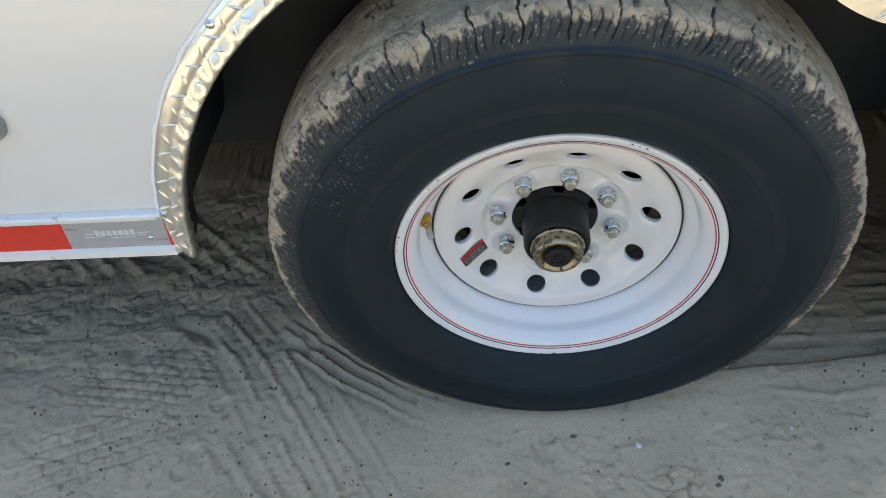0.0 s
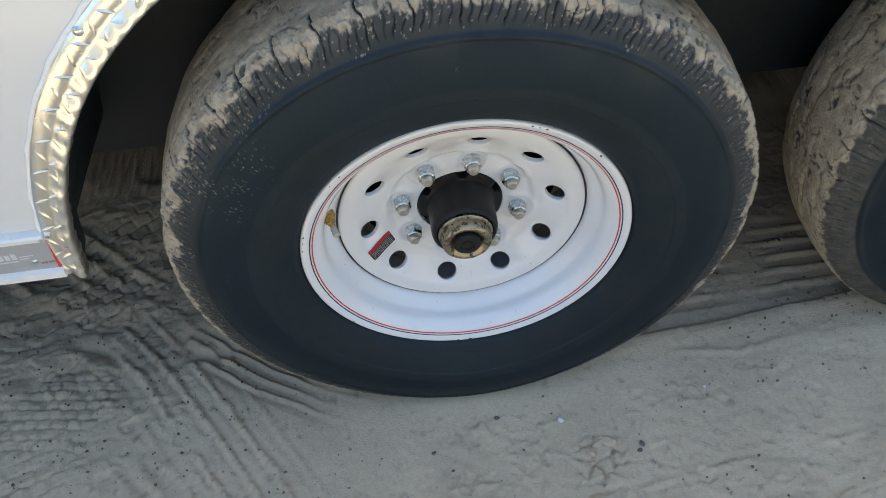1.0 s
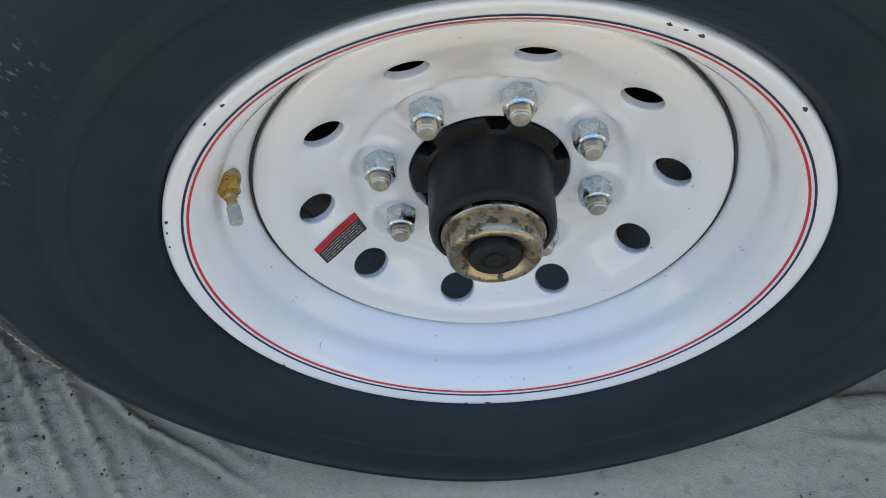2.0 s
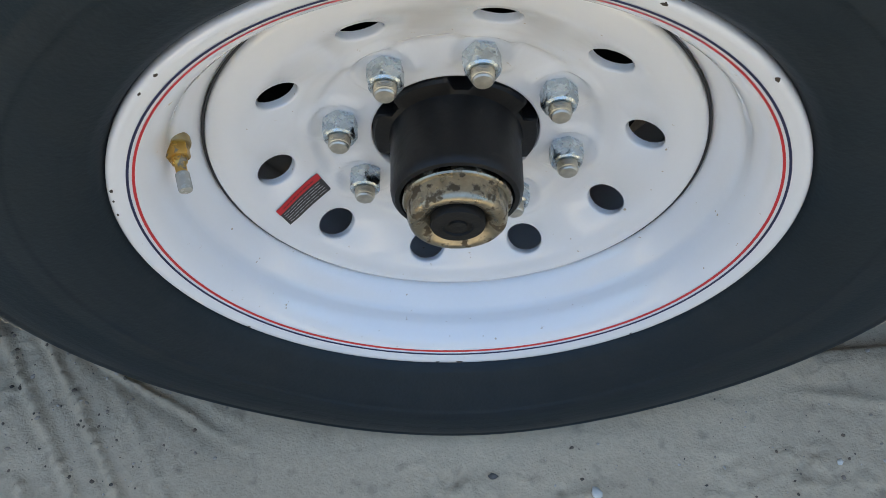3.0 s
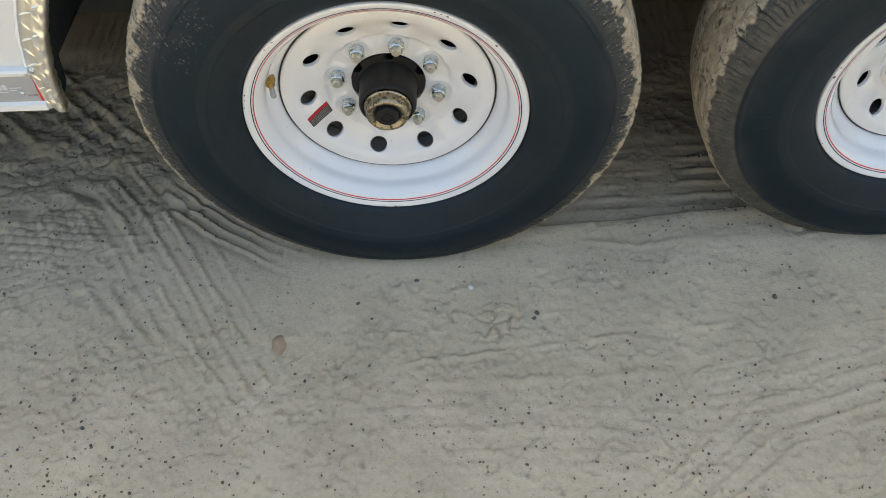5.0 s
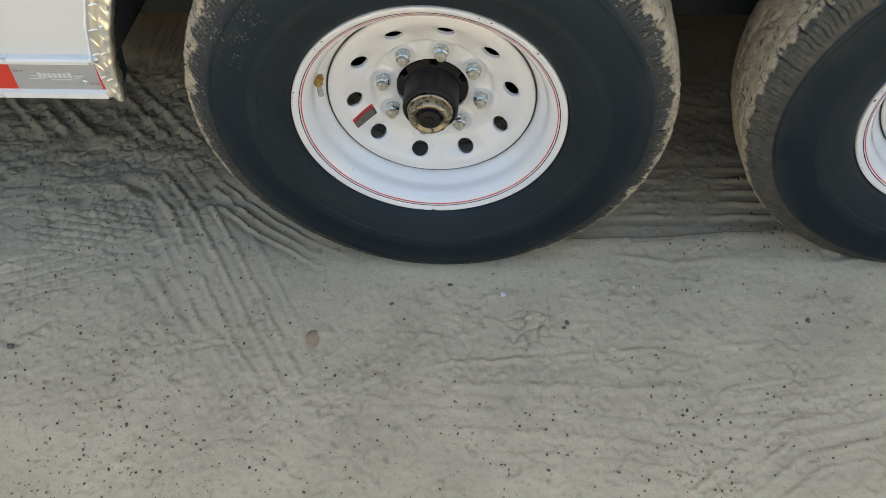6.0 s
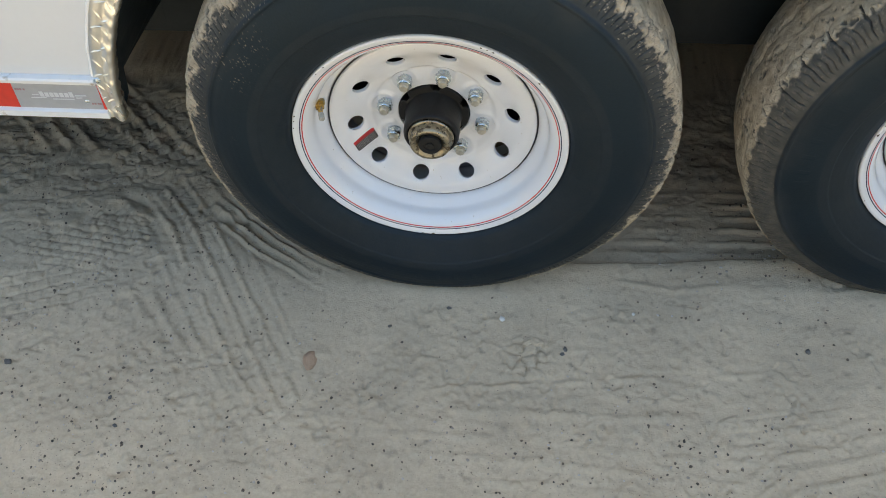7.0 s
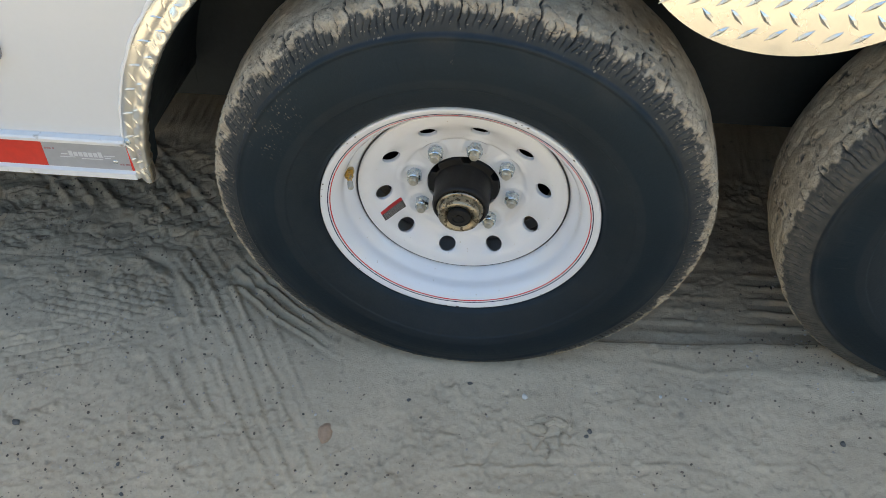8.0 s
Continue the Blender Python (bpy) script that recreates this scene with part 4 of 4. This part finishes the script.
    for name, prof, mat, n in (("valve_washer", [(0.0001, -0.004), (0.0096, -0.004), (0.0099, 0.0), (0.0093, 0.0018), (0.0001, 0.0020)], BRASS_DULL, 28),
                               ("valve_nut", [(0.0080, 0.001), (0.0081, 0.0085), (0.0072, 0.0104), (0.0045, 0.0108)], BRASS, 6),
                               ("valve_stem", [(0.0052, 0.0095), (0.0050, 0.0140), (0.0040, 0.0152), (0.0037, 0.0160), (0.0037, 0.0240)], BRASS, 24),
                               ("valve_cap", [(0.0041, 0.0215), (0.0045, 0.0220), (0.0046, 0.0325), (0.0041, 0.0342), (0.0001, 0.0346)], VALVE_CAP, 24)):
        part(name, lathe(prof, n, name, 35), mat, wheel).matrix_local = turn
    # warning sticker between two holes
    corner = ((0.1482, 249.6), (0.1100, 253.4), (0.1110, 241.8), (0.1490, 241.8))

    def label_piece(name, u0, u1, v0, v1, lift, mat, label=""):
        """A piece of the sticker: u runs towards the hub, v away from the red edge."""
        verts, faces = [], []
        n = 8
        for i in range(n + 1):
            u = u0 + (u1 - u0) * i / n
            for v in (v0, v1):
                r, c = [(corner[0][k] * (1 - u) + corner[1][k] * u) * (1 - v) + (corner[3][k] * (1 - u) + corner[2][k] * u) * v for k in (0, 1)]
                verts.append(wheel_point(r - lift * 0.55, c, disc_out(r) + lift))
        faces = [(2 * i, 2 * i + 1, 2 * i + 3, 2 * i + 2) for i in range(n)]
        return part(name, mesh_of(name, verts, faces), mat, wheel, label)

    label_piece("sticker", 0, 1, 0, 1, 0.0005, STICKER_BLACK, "black and red warning sticker")
    label_piece("sticker_band", 0, 1, 0, 0.3, 0.0009, STICKER_RED)
    for i in range(5):
        u, rng = 0.06, random.Random(i)
        while u < 0.88:
            w = rng.uniform(0.07, 0.17)
            label_piece("text_bar", u, min(u + w, 0.94), 0.39 + 0.115 * i, 0.42 + 0.115 * i, 0.0009, STICKER_INK)
            u += w + 0.025
    u, rng = 0.14, random.Random(9)
    while u < 0.8:
        w = rng.uniform(0.04, 0.09)
        label_piece("text_bar", u, u + w, 0.12, 0.18, 0.0013, STICKER_DARK)
        u += w + 0.02
    return wheel


wheel = build_wheel()
second = copy_thing(wheel, Matrix.Translation((AXLE_GAP, 0.02, AXLE2_Z)) @ Matrix.Rotation(radians(97), 4, "Y"))
for piece in second.children:
    if piece.name.startswith("tyre"):
        piece.data = tyre_mesh(180 - 97, 5.3, 1.0)

# ---- loose stones ----
def stone_mesh(name, size, seed, mat):
    rng = random.Random(seed)
    bm = bmesh.new()
    bmesh.ops.create_icosphere(bm, subdivisions=2, radius=1)
    for v in bm.verts:
        k = 0.8 + 0.35 * noise.noise(v.co * 1.3 + Vector((seed, 0, 0)))
        v.co = Vector((v.co.x * size * k * rng.uniform(0.95, 1.05), v.co.y * size * 0.8 * k, v.co.z * size * 0.55 * k))
    for f in bm.faces:
        f.smooth = True
    me = bpy.data.meshes.new(name)
    bm.to_mesh(me)
    bm.free()
    me.materials.append(mat)
    return me


def height_at(x, y):
    return float(ground_height(np.array([x]), np.array([y]))[0])


STONES = ((-0.786, -0.297, 0.0090, STONE), (-0.572, -0.355, 0.0052, STONE), (-0.541, -0.412, 0.0055, STONE), (-0.510, -0.298, 0.0045, STONE),
          (0.246, -0.208, 0.0065, STONE), (0.240, -0.218, 0.0052, STONE), (0.679, -0.191, 0.0072, STONE), (0.026, -0.129, 0.0055, STONE),
          (0.374, -0.123, 0.0045, STONE_PALE), (0.128, -0.148, 0.0080, STONE_PALE), (-0.083, -0.175, 0.0050, STONE), (-0.223, -0.258, 0.0245, STONE_TAN))
STONE_LABELS = {STONE: "small dark stone lying on dusty ground", STONE_PALE: "small pale pebble lying on dusty ground", STONE_TAN: "flat tan stone pressed into dusty ground"}
for i, (x, y, size, mat) in enumerate(STONES):
    ob = tagged(new("stone", stone_mesh("stone", size, i + 3, mat)), STONE_LABELS[mat], "stone", "stones on the ground")
    ob.location = (x, y, height_at(x, y) + size * (-0.16 if mat is STONE_TAN else 0.2))
    ob.rotation_euler = (0, 0, i * 1.3)


for i, (x, y, size) in enumerate(((0.193, -0.196, 0.0150), (0.176, -0.199, 0.0095), (0.210, -0.203, 0.0085), (0.163, -0.214, 0.0080))):
    bm = bmesh.new()
    bmesh.ops.create_icosphere(bm, subdivisions=3, radius=1)
    for v in bm.verts:
        k = 1 + 0.35 * noise.noise(v.co * 1.6 + Vector((i * 7, 3, 0))) + 0.14 * noise.noise(v.co * 5 + Vector((0, i * 5, 1)))
        v.co = Vector((v.co.x * size * k, v.co.y * size * 0.62 * k, v.co.z * size * 0.42 * k))
    me = bpy.data.meshes.new("soil_clod")
    bm.to_mesh(me)
    bm.free()
    me.materials.append(GROUND)
    ob = tagged(new("soil_clod", me), "lifted clod of dry tan soil beside cracked crust", "clod", "clods on the ground")
    ob.location, ob.rotation_euler = (x, y, height_at(x, y) + size * 0.22), (0.15, -0.1, i * 0.9 - 0.4)


def build_gravel():
    rng = np.random.RandomState(12)
    base = bmesh.new()
    bmesh.ops.create_icosphere(base, subdivisions=1, radius=1)
    bv = np.array([v.co[:] for v in base.verts])
    bf = np.array([[v.index for v in f.verts] for f in base.faces])
    base.free()
    count = 30000
    x, y = rng.uniform(-1.2, 1.3, count), rng.uniform(-0.82, 0.35, count)
    keep = 0.55 * clouds(x, y, 0.1, 3, 57) + 0.45 * clouds(x, y, 0.3, 2, 55) + 0.12 * step(-0.1, -0.45, y) > rng.uniform(0.40, 0.80, count)
    keep &= ~((np.abs(y - 0.03) < 0.125) & ((np.abs(x) < 0.17) | (np.abs(x - AXLE_GAP) < 0.17)))
    x, y = x[keep], y[keep]
    size = 0.0006 + 0.0026 * rng.rand(len(x)) ** 4.0
    z = ground_height(x, y)
    verts, faces = [], []
    for i in range(len(x)):
        a = rng.rand() * 6.3
        k = 0.7 + 0.5 * rng.rand(len(bv), 1)
        p = bv * k * size[i] * np.array([1.15, 0.85, 0.7])
        verts.append(np.stack([p[:, 0] * math.cos(a) - p[:, 1] * math.sin(a) + x[i], p[:, 0] * math.sin(a) + p[:, 1] * math.cos(a) + y[i], p[:, 2] + z[i] + size[i] * 0.25], -1))
        faces.append(bf + i * len(bv))
    me = mesh_of("gravel", np.concatenate(verts), [tuple(map(int, f)) for f in np.concatenate(faces)])
    me.materials.append(GRAVEL)
    return tagged(new("gravel", me), "scattered dark gravel crumbs on dusty ground", "gravel", kind="stuff")


def gravel_material():
    m = bpy.data.materials.new("mixed_gravel")
    m.use_nodes = True
    n, l = m.node_tree.nodes, m.node_tree.links
    g = n.new("ShaderNodeNewGeometry")
    r = n.new("ShaderNodeValToRGB")
    r.color_ramp.elements[0].color, r.color_ramp.elements[1].color = (0.05, 0.043, 0.037, 1), (0.46, 0.42, 0.37, 1)
    e = r.color_ramp.elements.new(0.5)
    e.color = (0.17, 0.125, 0.09, 1)
    l.new(g.outputs["Random Per Island"], r.inputs[0])
    l.new(r.outputs[0], n["Principled BSDF"].inputs["Base Color"])
    n["Principled BSDF"].inputs["Roughness"].default_value = 0.85
    return m


GRAVEL = gravel_material()
build_gravel()
